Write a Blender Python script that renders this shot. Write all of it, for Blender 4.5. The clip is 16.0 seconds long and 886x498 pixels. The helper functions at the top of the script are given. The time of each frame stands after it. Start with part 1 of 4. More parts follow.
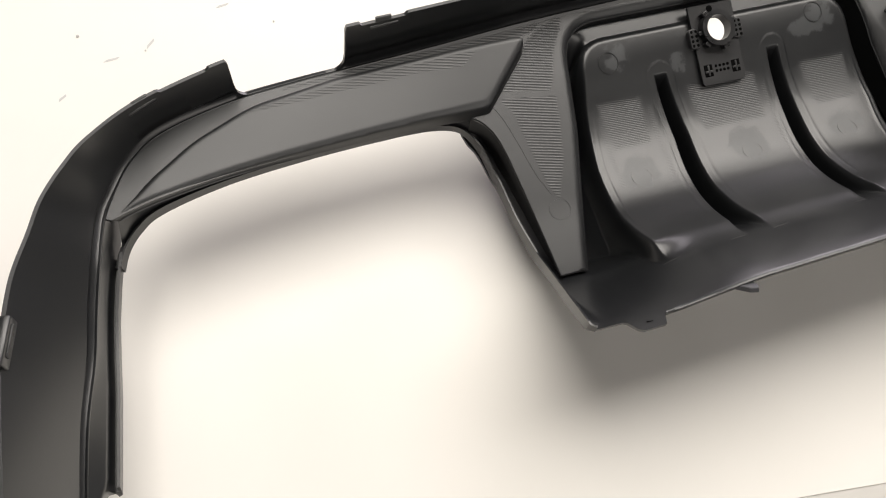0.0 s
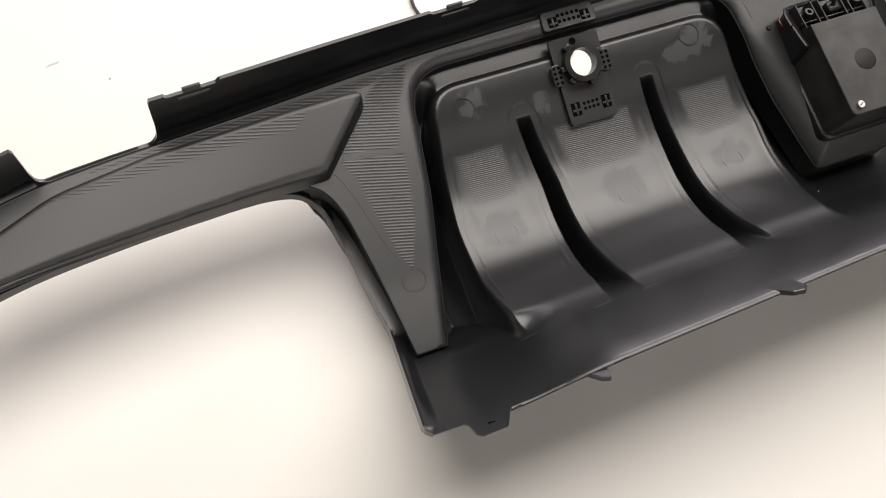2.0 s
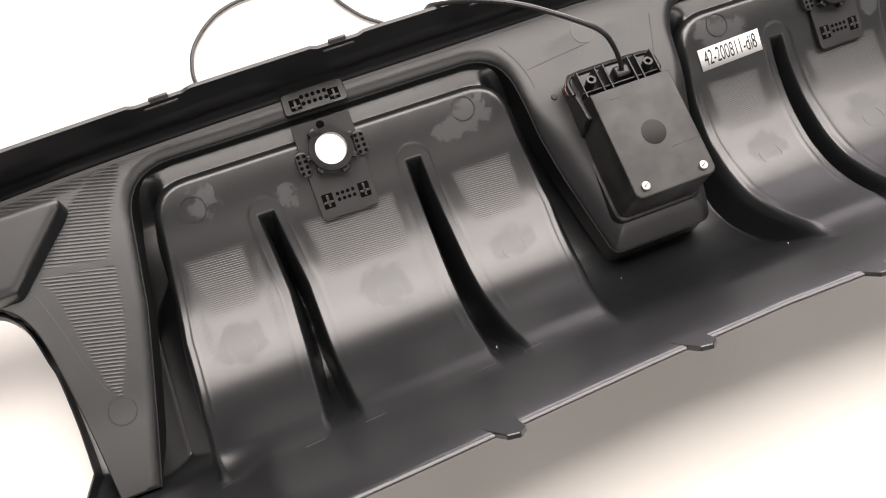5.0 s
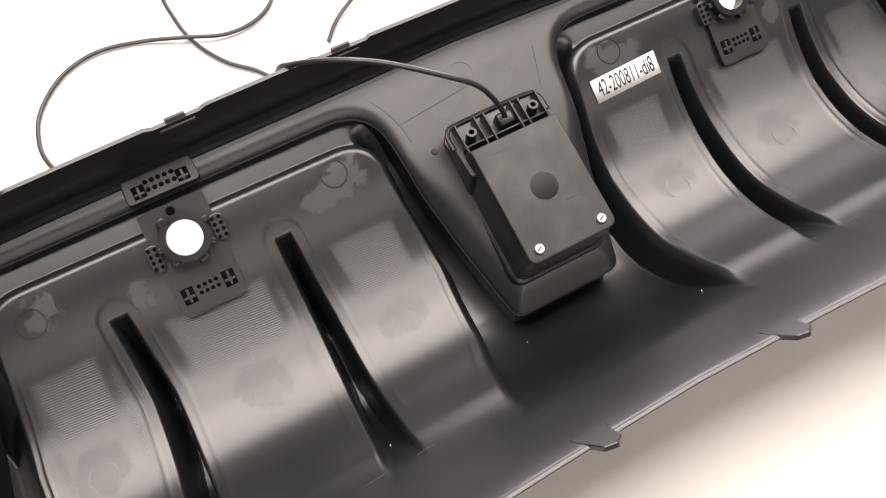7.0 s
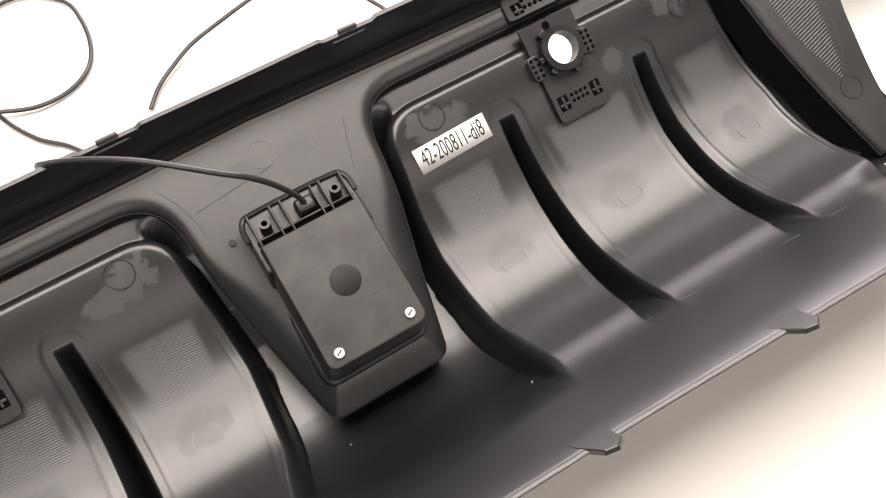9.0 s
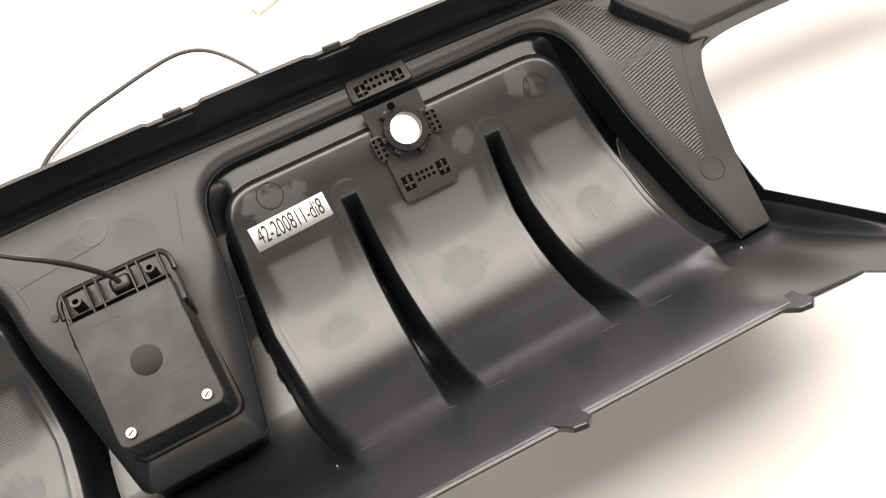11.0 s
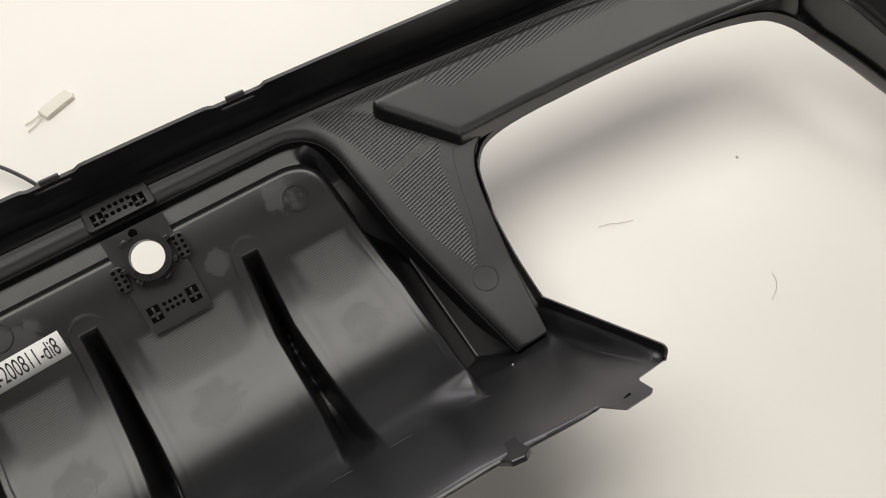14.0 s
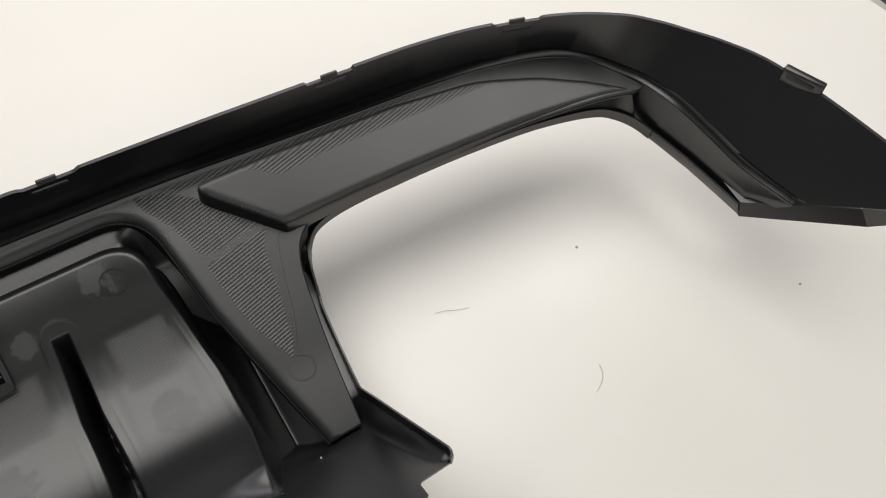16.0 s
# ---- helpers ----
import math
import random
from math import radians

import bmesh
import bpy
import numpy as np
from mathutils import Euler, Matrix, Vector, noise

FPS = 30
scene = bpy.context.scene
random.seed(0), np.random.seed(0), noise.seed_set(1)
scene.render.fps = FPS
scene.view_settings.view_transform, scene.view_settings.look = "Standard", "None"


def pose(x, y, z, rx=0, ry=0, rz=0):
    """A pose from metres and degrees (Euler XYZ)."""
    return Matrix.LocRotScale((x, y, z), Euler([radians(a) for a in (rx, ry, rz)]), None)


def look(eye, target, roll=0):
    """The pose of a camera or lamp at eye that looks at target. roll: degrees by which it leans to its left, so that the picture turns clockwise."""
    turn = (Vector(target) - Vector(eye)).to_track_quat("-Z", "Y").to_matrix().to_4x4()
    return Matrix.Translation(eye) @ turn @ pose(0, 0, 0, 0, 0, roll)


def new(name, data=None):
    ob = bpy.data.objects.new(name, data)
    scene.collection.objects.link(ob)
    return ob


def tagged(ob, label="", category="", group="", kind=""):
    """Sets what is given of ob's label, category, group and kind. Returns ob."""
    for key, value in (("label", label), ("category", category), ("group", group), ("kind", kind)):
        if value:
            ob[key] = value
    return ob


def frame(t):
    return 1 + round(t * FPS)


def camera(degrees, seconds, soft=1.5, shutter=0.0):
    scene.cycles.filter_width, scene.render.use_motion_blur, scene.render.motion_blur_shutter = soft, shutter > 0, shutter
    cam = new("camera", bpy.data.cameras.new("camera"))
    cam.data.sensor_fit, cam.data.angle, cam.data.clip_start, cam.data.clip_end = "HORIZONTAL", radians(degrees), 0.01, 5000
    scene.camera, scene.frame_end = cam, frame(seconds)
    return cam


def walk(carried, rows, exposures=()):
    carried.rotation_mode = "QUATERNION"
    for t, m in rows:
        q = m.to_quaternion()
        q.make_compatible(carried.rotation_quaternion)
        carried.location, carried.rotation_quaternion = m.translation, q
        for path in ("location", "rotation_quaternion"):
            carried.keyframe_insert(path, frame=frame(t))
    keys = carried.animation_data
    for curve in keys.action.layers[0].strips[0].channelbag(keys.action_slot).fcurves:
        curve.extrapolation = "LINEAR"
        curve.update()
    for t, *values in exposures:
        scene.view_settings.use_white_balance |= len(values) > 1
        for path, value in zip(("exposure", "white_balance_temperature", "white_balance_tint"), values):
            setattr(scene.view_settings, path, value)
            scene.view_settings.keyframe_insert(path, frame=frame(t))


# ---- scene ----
cam = camera(57.0, 16.0, soft=1.1)
# seconds, eye, then yaw, pitch and roll in degrees
PATH = [
    (0.0, -0.5950, -0.3040, 0.5932, -26.36, -63.08, 10.03),
    (0.5, -0.5672, -0.2836, 0.5877, -28.17, -63.88, 9.96),
    (1.0, -0.5344, -0.2668, 0.5857, -29.25, -64.16, 9.69),
    (1.5, -0.5059, -0.2541, 0.5812, -29.33, -64.40, 9.13),
    (2.0, -0.4716, -0.2550, 0.5777, -29.20, -64.23, 8.59),
    (2.5, -0.4312, -0.2584, 0.5759, -28.62, -63.95, 7.58),
    (3.0, -0.3960, -0.2649, 0.5733, -27.69, -63.62, 6.06),
    (3.5, -0.3590, -0.2661, 0.5681, -26.92, -63.35, 4.94),
    (4.0, -0.3235, -0.2579, 0.5634, -26.10, -63.55, 4.04),
    (6.5, -0.1914, -0.2050, 0.5338, -27.87, -65.12, 2.89),
    (7.0, -0.1792, -0.1863, 0.5300, -32.95, -65.41, 4.59),
    (7.5, -0.1668, -0.1774, 0.5289, -36.49, -65.38, 5.39),
    (8.0, -0.1512, -0.1711, 0.5261, -37.93, -65.63, 5.19),
    (8.5, -0.1114, -0.1703, 0.5221, -37.81, -65.04, 5.22),
    (9.0, -0.0567, -0.1781, 0.5128, -36.42, -65.21, 4.76),
    (11.5, 0.0972, -0.2364, 0.5295, -26.31, -61.80, -3.14),
    (12.0, 0.1217, -0.2365, 0.5309, -26.59, -61.53, -3.05),
    (12.5, 0.1510, -0.2400, 0.5340, -26.87, -61.10, -3.27),
    (13.0, 0.1810, -0.2457, 0.5321, -27.82, -60.78, -3.10),
    (13.5, 0.2095, -0.2470, 0.5308, -28.47, -60.71, -3.26),
    (14.0, 0.2361, -0.2435, 0.5260, -29.67, -61.03, -3.05),
    (14.5, 0.2664, -0.2527, 0.5232, -31.50, -60.54, -1.98),
    (15.0, 0.2914, -0.2561, 0.5309, -34.18, -60.25, 0.38),
    (15.5, 0.3118, -0.2520, 0.5417, -35.85, -60.05, 2.93),
    (16.0, 0.3213, -0.2696, 0.5438, -36.12, -57.80, 4.18),
]


def aimed(x, y, z, yaw, pitch, roll):
    return pose(x, y, z) @ pose(0, 0, 0, 0, 0, yaw) @ pose(0, 0, 0, 90 + pitch) @ pose(0, 0, 0, 0, 0, roll)


EXPOSURES = [(0.0, -0.42, 6800, 12), (0.5, -0.54, 6800, 13), (2.0, -0.47, 6800, 14), (2.5, -0.38, 6780, 14), (3.0, -0.10, 6650, 13), (3.5, 0.06, 6600, 13), (4.0, 0.15, 6650, 14), (6.5, 0.30, 7100, 18), (9.0, 0.28, 7100, 18), (11.5, 0.1, 7000, 14), (12.5, -0.28, 7150, 14), (13.0, -0.78, 7000, 12), (14.0, -1.05, 6750, 10), (16.0, -1.08, 6570, 10)]
walk(cam, [(t, aimed(*r)) for t, *r in PATH], EXPOSURES)

# ---- world and light ----
world = bpy.data.worlds.new("room_air")
scene.world = world
world.use_nodes = True
world.node_tree.nodes["Background"].inputs[0].default_value = (0.9, 0.95, 1.0, 1)
world.node_tree.nodes["Background"].inputs[1].default_value = 0.02


def panel_lamp(name, x, y, z, wide, deep, watts, target=None, colour=(1.0, 0.985, 0.945)):
    data = bpy.data.lights.new(name, "AREA")
    data.shape, data.size, data.size_y, data.energy, data.color = "RECTANGLE", wide, deep, watts, colour
    ob = new(name, data)
    ob.matrix_world = look((x, y, z), target or (x, y + 0.001, 0))
    return ob


# ceiling panel, placed from its reflections and soft shadows
panel_lamp("overhead_lamp", 0.55, 0.84, 2.1, 3.5, 1.75, 128)
# added unseen fill that lightens the shadow in front of the diffuser
panel_lamp("overhead_lamp", 0.4, -2.45, 2.1, 3.4, 1.9, 46)
# added cool light from an unseen source, for the sheen low on the pillows
panel_lamp("northeast_fill_light", 1.65, 2.8, 0.80, 3.0, 1.6, 100, (0.3, 0.0, 0.05), (0.96, 0.92, 1.0))


# ---- materials ----
def material(name, colour, rough=0.5, metal=0.0):
    m = bpy.data.materials.new(name)
    m.use_nodes = True
    b = m.node_tree.nodes["Principled BSDF"]
    b.inputs["Base Color"].default_value = (*colour, 1)
    b.inputs["Roughness"].default_value = rough
    b.inputs["Metallic"].default_value = metal
    return m


def nodes_of(m):
    return m.node_tree.nodes, m.node_tree.links, m.node_tree.nodes["Principled BSDF"]


def speckled(m, scale, low, high, detail=4.0, at=None):
    """A noise that spreads between two values of a material's input."""
    n, l, b = nodes_of(m)
    co = n.new("ShaderNodeTexCoord")
    tex = n.new("ShaderNodeTexNoise")
    tex.inputs["Scale"].default_value, tex.inputs["Detail"].default_value = scale, detail
    ramp = n.new("ShaderNodeMapRange")
    ramp.inputs["From Min"].default_value, ramp.inputs["From Max"].default_value = 0.35, 0.65
    ramp.inputs["To Min"].default_value, ramp.inputs["To Max"].default_value = low, high
    l.new(co.outputs["Object"], tex.inputs["Vector"])
    l.new(tex.outputs["Fac"], ramp.inputs["Value"])
    if at:
        l.new(ramp.outputs["Result"], b.inputs[at])
    return ramp.outputs["Result"]


def grainy(m, scale, strength, distance=0.0004):
    n, l, b = nodes_of(m)
    co, tex, bump = n.new("ShaderNodeTexCoord"), n.new("ShaderNodeTexNoise"), n.new("ShaderNodeBump")
    tex.inputs["Scale"].default_value, tex.inputs["Detail"].default_value = scale, 3.0
    bump.inputs["Strength"].default_value, bump.inputs["Distance"].default_value = strength, distance
    l.new(co.outputs["Object"], tex.inputs["Vector"])
    l.new(tex.outputs["Fac"], bump.inputs["Height"])
    l.new(bump.outputs["Normal"], b.inputs["Normal"])
    return bump


def tinted(m, scale, a, c):
    """Two shades of a base colour spread by noise."""
    n, l, b = nodes_of(m)
    f = speckled(m, scale, 0.0, 1.0)
    mix = n.new("ShaderNodeMix")
    mix.data_type = "RGBA"
    mix.inputs[6].default_value, mix.inputs[7].default_value = (*a, 1), (*c, 1)
    l.new(f, mix.inputs[0])
    l.new(mix.outputs[2], b.inputs["Base Color"])
    return mix


BLACK = material("black_moulded_plastic", (0.036, 0.037, 0.038), 0.36)
BLACK.node_tree.nodes["Principled BSDF"].inputs["Specular IOR Level"].default_value = 0.92


def dress_black(m):
    n, l, b = nodes_of(m)
    co = n.new("ShaderNodeTexCoord")

    def maths(op, a, c=None):
        q = n.new("ShaderNodeMath")
        q.operation = op
        for k, v in enumerate((a, c)):
            if v is None:
                continue
            if isinstance(v, (int, float)):
                q.inputs[k].default_value = v
            else:
                l.new(v, q.inputs[k])
        return q.outputs[0]

    def attribute(name):
        a = n.new("ShaderNodeAttribute")
        a.attribute_name = name
        return a.outputs["Fac"]

    def noise_at(scale, detail=3.0, rough=0.5):
        t = n.new("ShaderNodeTexNoise")
        t.inputs["Scale"].default_value, t.inputs["Detail"].default_value, t.inputs["Roughness"].default_value = scale, detail, rough
        l.new(co.outputs["Object"], t.inputs["Vector"])
        return t.outputs["Fac"]

    # flow marks: matter patches with ragged edges
    reach = maths("MINIMUM", maths("ADD", maths("MULTIPLY", attribute("patch"), 9.0), 0.9), 3.6)
    ragged = maths("ADD", attribute("patch"), maths("MULTIPLY", maths("SUBTRACT", noise_at(52, 7, 0.75), 0.5), reach))
    step = n.new("ShaderNodeMapRange")
    step.inputs["From Min"].default_value, step.inputs["From Max"].default_value = 0.46, 0.475
    l.new(ragged, step.inputs["Value"])
    patch = step.outputs["Result"]
    rough = maths("ADD", 0.265, maths("MULTIPLY", noise_at(14, 5), 0.10))
    rough = maths("ADD", rough, maths("MULTIPLY", patch, 0.11))
    rough = maths("ADD", rough, maths("MULTIPLY", attribute("matt"), 0.12))
    l.new(rough, b.inputs["Roughness"])
    mix = n.new("ShaderNodeMix")
    mix.data_type = "RGBA"
    mix.inputs[6].default_value, mix.inputs[7].default_value = (0.0080, 0.0086, 0.0096, 1), (0.0150, 0.0162, 0.0176, 1)
    l.new(maths("ADD", maths("MULTIPLY", noise_at(9, 5), 0.6), maths("MULTIPLY", patch, 2.8)), mix.inputs[0])
    mix.clamp_factor = False
    l.new(mix.outputs[2], b.inputs["Base Color"])
    # tool marks: fine parallel ridges
    sep = n.new("ShaderNodeSeparateXYZ")
    l.new(co.outputs["Object"], sep.inputs[0])
    slant = lambda k: maths("SUBTRACT", sep.outputs["Y"], maths("MULTIPLY", maths("ABSOLUTE", sep.outputs["X"]), k))
    wave = lambda pitch, k: maths("PINGPONG", maths("ADD", maths("MULTIPLY", slant(k), 1 / pitch), maths("MULTIPLY", noise_at(20, 2), 0.12)), 0.5)
    ridge = lambda pitch, k: maths("POWER", maths("MULTIPLY", wave(pitch, k), 2.0), 2.5)
    wide = maths("MULTIPLY", ridge(0.0022, 0.24), maths("GREATER_THAN", attribute("hatch"), 0.25))
    fine = maths("MULTIPLY", ridge(0.0014, 0.06), attribute("fine_hatch"))
    height = maths("ADD", maths("MULTIPLY", maths("ADD", maths("MULTIPLY", wide, maths("MAXIMUM", attribute("hatch"), 0.5)), maths("MULTIPLY", fine, 0.40)), 0.0005), maths("MULTIPLY", noise_at(900, 2), 0.00005))
    height = maths("ADD", height, maths("MULTIPLY", noise_at(30, 3), 0.0002))
    bump = n.new("ShaderNodeBump")
    bump.inputs["Distance"].default_value, bump.inputs["Strength"].default_value = 1.0, 0.55
    l.new(height, bump.inputs["Height"])
    l.new(bump.outputs["Normal"], b.inputs["Normal"])


dress_black(BLACK)
# duller copy of the shell plastic; puts the panel walls' shade into the material
SHADE_BLACK = material("black_plastic_in_shade", (0.010, 0.0105, 0.011), 0.6)
SHADE_BLACK.node_tree.nodes["Principled BSDF"].inputs["Specular IOR Level"].default_value = 0.35
grainy(SHADE_BLACK, 900.0, 0.3, 0.0002)
GLOSSY = material("black_smooth_plastic", (0.014, 0.014, 0.015), 0.3)
WHITE = material("white_tabletop", (0.80, 0.79, 0.77), 0.55)
tinted(WHITE, 2.2, (0.81, 0.785, 0.735), (0.84, 0.815, 0.77))
FLOORING = material("dark_grey_flooring", (0.12, 0.11, 0.10), 0.6)
tinted(FLOORING, 6, (0.10, 0.09, 0.085), (0.14, 0.13, 0.12))
SHEET = material("white_board", (0.84, 0.83, 0.81), 0.5)
tinted(SHEET, 3.0, (0.84, 0.815, 0.765), (0.87, 0.845, 0.80))
speckled(SHEET, 8.0, 0.42, 0.6, 4.0, "Roughness")
WALL = material("pale_wall_paint", (0.36, 0.355, 0.36), 0.8)
CEILING = material("grey_ceiling_paint", (0.22, 0.22, 0.22), 0.8)
PAPER = material("white_label_paper", (0.85, 0.85, 0.84), 0.85)
INK = material("black_ink", (0.02, 0.02, 0.02), 0.5)
ZINC = material("zinc_plated_steel", (0.62, 0.61, 0.58), 0.42, 1.0)
RUBBER = material("black_cable_sheath", (0.03, 0.03, 0.031), 0.42)
BRACKET = material("dark_grey_bracket_plastic", (0.020, 0.020, 0.021), 0.38)
SATIN = material("satin_black_plastic", (0.020, 0.020, 0.020), 0.34)
CLIP = material("grey_worn_plastic", (0.06, 0.06, 0.06), 0.5)
TAB = material("pale_grey_plastic", (0.075, 0.075, 0.082), 0.55)
# darker black that paints the shade of the cover's shallow round recess
RECESS_SHADE = material("black_plastic_recess_shade", (0.008, 0.008, 0.008), 0.35)
RECESS_SHADE.node_tree.nodes["Principled BSDF"].inputs["Specular IOR Level"].default_value = 0.25
# matt black for patches that paint the shade inside holes, pockets and slits
HOLE_SHADE = material("painted_hole_shade", (0.004, 0.004, 0.004), 1.0)
HOLE_SHADE.node_tree.nodes["Principled BSDF"].inputs["Specular IOR Level"].default_value = 0.05
WEB = material("grey_smeared_glue_plastic", (0.035, 0.035, 0.036), 0.3)
SMEAR = material("grey_smear", (0.58, 0.57, 0.56), 0.8)
CREAM = material("cream_nylon", (0.80, 0.77, 0.68), 0.35)
HAIR = material("brown_hair", (0.42, 0.38, 0.34), 0.5)
CRUMB = material("grey_speck", (0.5, 0.48, 0.46), 0.9)
for m, r in ((GLOSSY, (0.26, 0.42)), (BRACKET, (0.36, 0.55)), (SATIN, (0.34, 0.46)), (CLIP, (0.4, 0.6)), (RUBBER, (0.35, 0.5))):
    speckled(m, 60.0, r[0], r[1], 5.0, "Roughness")
    grainy(m, 700.0, 0.25, 0.0002)
RED = material("red_lens_plastic", (0.09, 0.004, 0.004), 0.15)
tinted(SATIN, 45.0, (0.012, 0.012, 0.012), (0.034, 0.034, 0.033))


# ---- mesh helpers ----
def part(name, bm, mat, parent=None, label=""):
    me = bpy.data.meshes.new(name)
    bm.to_mesh(me)
    bm.free()
    me.materials.append(mat)
    ob = new(name, me)
    if parent:
        ob.parent = parent
    return tagged(ob, label)


def mesh_part(name, verts, faces, mat, parent=None, label="", smooth=True, angle=38):
    me = bpy.data.meshes.new(name)
    me.from_pydata([tuple(map(float, v)) for v in verts], [], faces)
    me.materials.append(mat)
    if smooth:
        me.polygons.foreach_set("use_smooth", [True] * len(me.polygons))
        me.set_sharp_from_angle(angle=radians(angle))
    me.update()
    ob = new(name, me)
    if parent:
        ob.parent = parent
    return tagged(ob, label)


def box(name, sx, sy, sz, m, mat, parent=None, label="", bevel=0.0015, taper=1.0):
    bm = bmesh.new()
    bmesh.ops.create_cube(bm, size=1.0)
    for v in bm.verts:
        k = taper if v.co.z > 0 else 1.0
        v.co = Vector((v.co.x * sx * k, v.co.y * sy * k, v.co.z * sz))
    if bevel:
        bmesh.ops.bevel(bm, geom=bm.edges[:], offset=bevel, segments=2, affect="EDGES", profile=0.5)
    for f in bm.faces:
        f.smooth = True
    bm.transform(m)
    return part(name, bm, mat, parent, label)


def smooth(a, b, v):
    t = np.clip((v - a) / (b - a), 0, 1)
    return t * t * (3 - 2 * t)


def curve_through(pts, n):
    """Catmull-Rom through the points, n samples a span."""
    p = np.array(pts, float)
    q = np.vstack([2 * p[0] - p[1], p, 2 * p[-1] - p[-2]])
    out = []
    for i in range(1, len(q) - 2):
        t = np.linspace(0, 1, n, endpoint=False)[:, None]
        a, b, c, d = q[i - 1], q[i], q[i + 1], q[i + 2]
        out.append(0.5 * (2 * b + (c - a) * t + (2 * a - 5 * b + 4 * c - d) * t**2 + (3 * b - a - 3 * c + d) * t**3))
    return np.vstack(out + [p[-1:]])


def rounded(pts, radii, n=6):
    """A polygon with rounded corners."""
    p, out = np.array(pts, float), []
    for i, r in enumerate(radii):
        a, b, c = p[i - 1], p[i], p[(i + 1) % len(p)]
        u, w = (a - b) / np.linalg.norm(a - b), (c - b) / np.linalg.norm(c - b)
        if r <= 0:
            out.append(b)
            continue
        half = math.acos(np.clip(u @ w, -1, 1)) / 2
        d = min(r / math.tan(half), 0.49 * np.linalg.norm(a - b), 0.49 * np.linalg.norm(c - b))
        for t in np.linspace(0, 1, n + 1):
            out.append((1 - t) ** 2 * (b + u * d) + 2 * t * (1 - t) * b + t**2 * (b + w * d))
    return np.array(out)


def polygon_field(poly, x, y):
    """Signed distance to a closed polygon (inside is negative) and the nearest point on its edge."""
    shape = x.shape
    q = np.stack([x.ravel(), y.ravel()], 1)
    best = np.full(len(q), 1e9)
    near = np.zeros_like(q)
    inside = np.zeros(len(q), bool)
    for a, b in zip(poly, np.roll(poly, -1, 0)):
        e = b - a
        t = np.clip(((q - a) @ e) / max(e @ e, 1e-14), 0, 1)
        c = a + t[:, None] * e
        d = ((q - c) ** 2).sum(1)
        k = d < best
        best[k], near[k] = d[k], c[k]
        if abs(e[1]) > 1e-12:
            cross = ((a[1] > q[:, 1]) != (b[1] > q[:, 1])) & (q[:, 0] < e[0] * (q[:, 1] - a[1]) / e[1] + a[0])
            inside ^= cross
    d = np.sqrt(best)
    return np.where(inside, -d, d).reshape(shape), near.reshape(*shape, 2)


def grid_lines(lo, hi, cell, fine, spans):
    """Grid lines from lo to hi, closer together within the given spans."""
    out, v = [lo], lo
    while v < hi:
        v += fine if any(a <= v <= b for a, b in spans) else cell
        out.append(v)
    return np.array(out)


def sheet(name, outline, height, cell, thick, mat, parent, label="", holes=(), fine_x=(), fine_y=()):
    """A moulded sheet: a fine grid inside the outline, its edge drawn onto the outline, with a top, an underside and a rim."""
    lo, hi = outline.min(0) - 2 * cell, outline.max(0) + 2 * cell
    xs, ys = grid_lines(lo[0], hi[0], cell, 0.0005, fine_x), grid_lines(lo[1], hi[1], cell, 0.0006, fine_y)
    nx, ny = len(xs), len(ys)
    gx, gy = np.meshgrid(xs, ys, indexing="ij")
    d, near = polygon_field(outline, gx, gy)
    for hole in holes:
        dh, nh = polygon_field(hole, gx, gy)
        k = -dh > d
        d, near = np.where(k, -dh, d), np.where(k[..., None], nh, near)
    inner = d < -0.45 * cell
    cells = inner[:-1, :-1] | inner[1:, :-1] | inner[1:, 1:] | inner[:-1, 1:]
    x, y = np.where(inner, gx, near[..., 0]), np.where(inner, gy, near[..., 1])
    used = np.zeros_like(inner)
    for i in (0, 1):
        for j in (0, 1):
            used[i : nx - 1 + i, j : ny - 1 + j] |= cells
    index = np.full(inner.shape, -1)
    index[used] = np.arange(used.sum())
    z = height(x[used], y[used])
    top = np.stack([x[used], y[used], z], 1)
    n = len(top)
    ci, cj = np.nonzero(cells)
    quads = np.stack([index[ci, cj], index[ci + 1, cj], index[ci + 1, cj + 1], index[ci, cj + 1]], 1)
    edges = np.sort(np.vstack([quads[:, [k, (k + 1) % 4]] for k in range(4)]), 1)
    keys, counts = np.unique(edges[:, 0] * n + edges[:, 1], return_counts=True)
    rim = set(keys[counts == 1].tolist())
    walls = []
    for k in range(4):
        a, b = quads[:, k], quads[:, (k + 1) % 4]
        for p, q in zip(a.tolist(), b.tolist()):
            if (min(p, q) * n + max(p, q)) in rim:
                walls.append((q, p, p + n, q + n))
    under = top - [0, 0, thick]
    faces = quads.tolist() + (quads[:, ::-1] + n).tolist() + walls
    return mesh_part(name, np.vstack([top, under]), faces, mat, parent, label, angle=75)


def strip(name, rows, mat, parent, label="", closed=False, angle=38):
    """Rows of points joined into a skin; closed: each row is a loop."""
    verts, faces, m = np.vstack(rows), [], len(rows[0])
    for i in range(len(rows) - 1):
        for j in range(m if closed else m - 1):
            a, b = i * m + j, i * m + (j + 1) % m
            faces.append((a, b, b + m, a + m))
    if closed:
        faces += [tuple(range(m))[::-1], tuple(range((len(rows) - 1) * m, len(rows) * m))]
    return mesh_part(name, verts, faces, mat, parent, label, angle=angle)


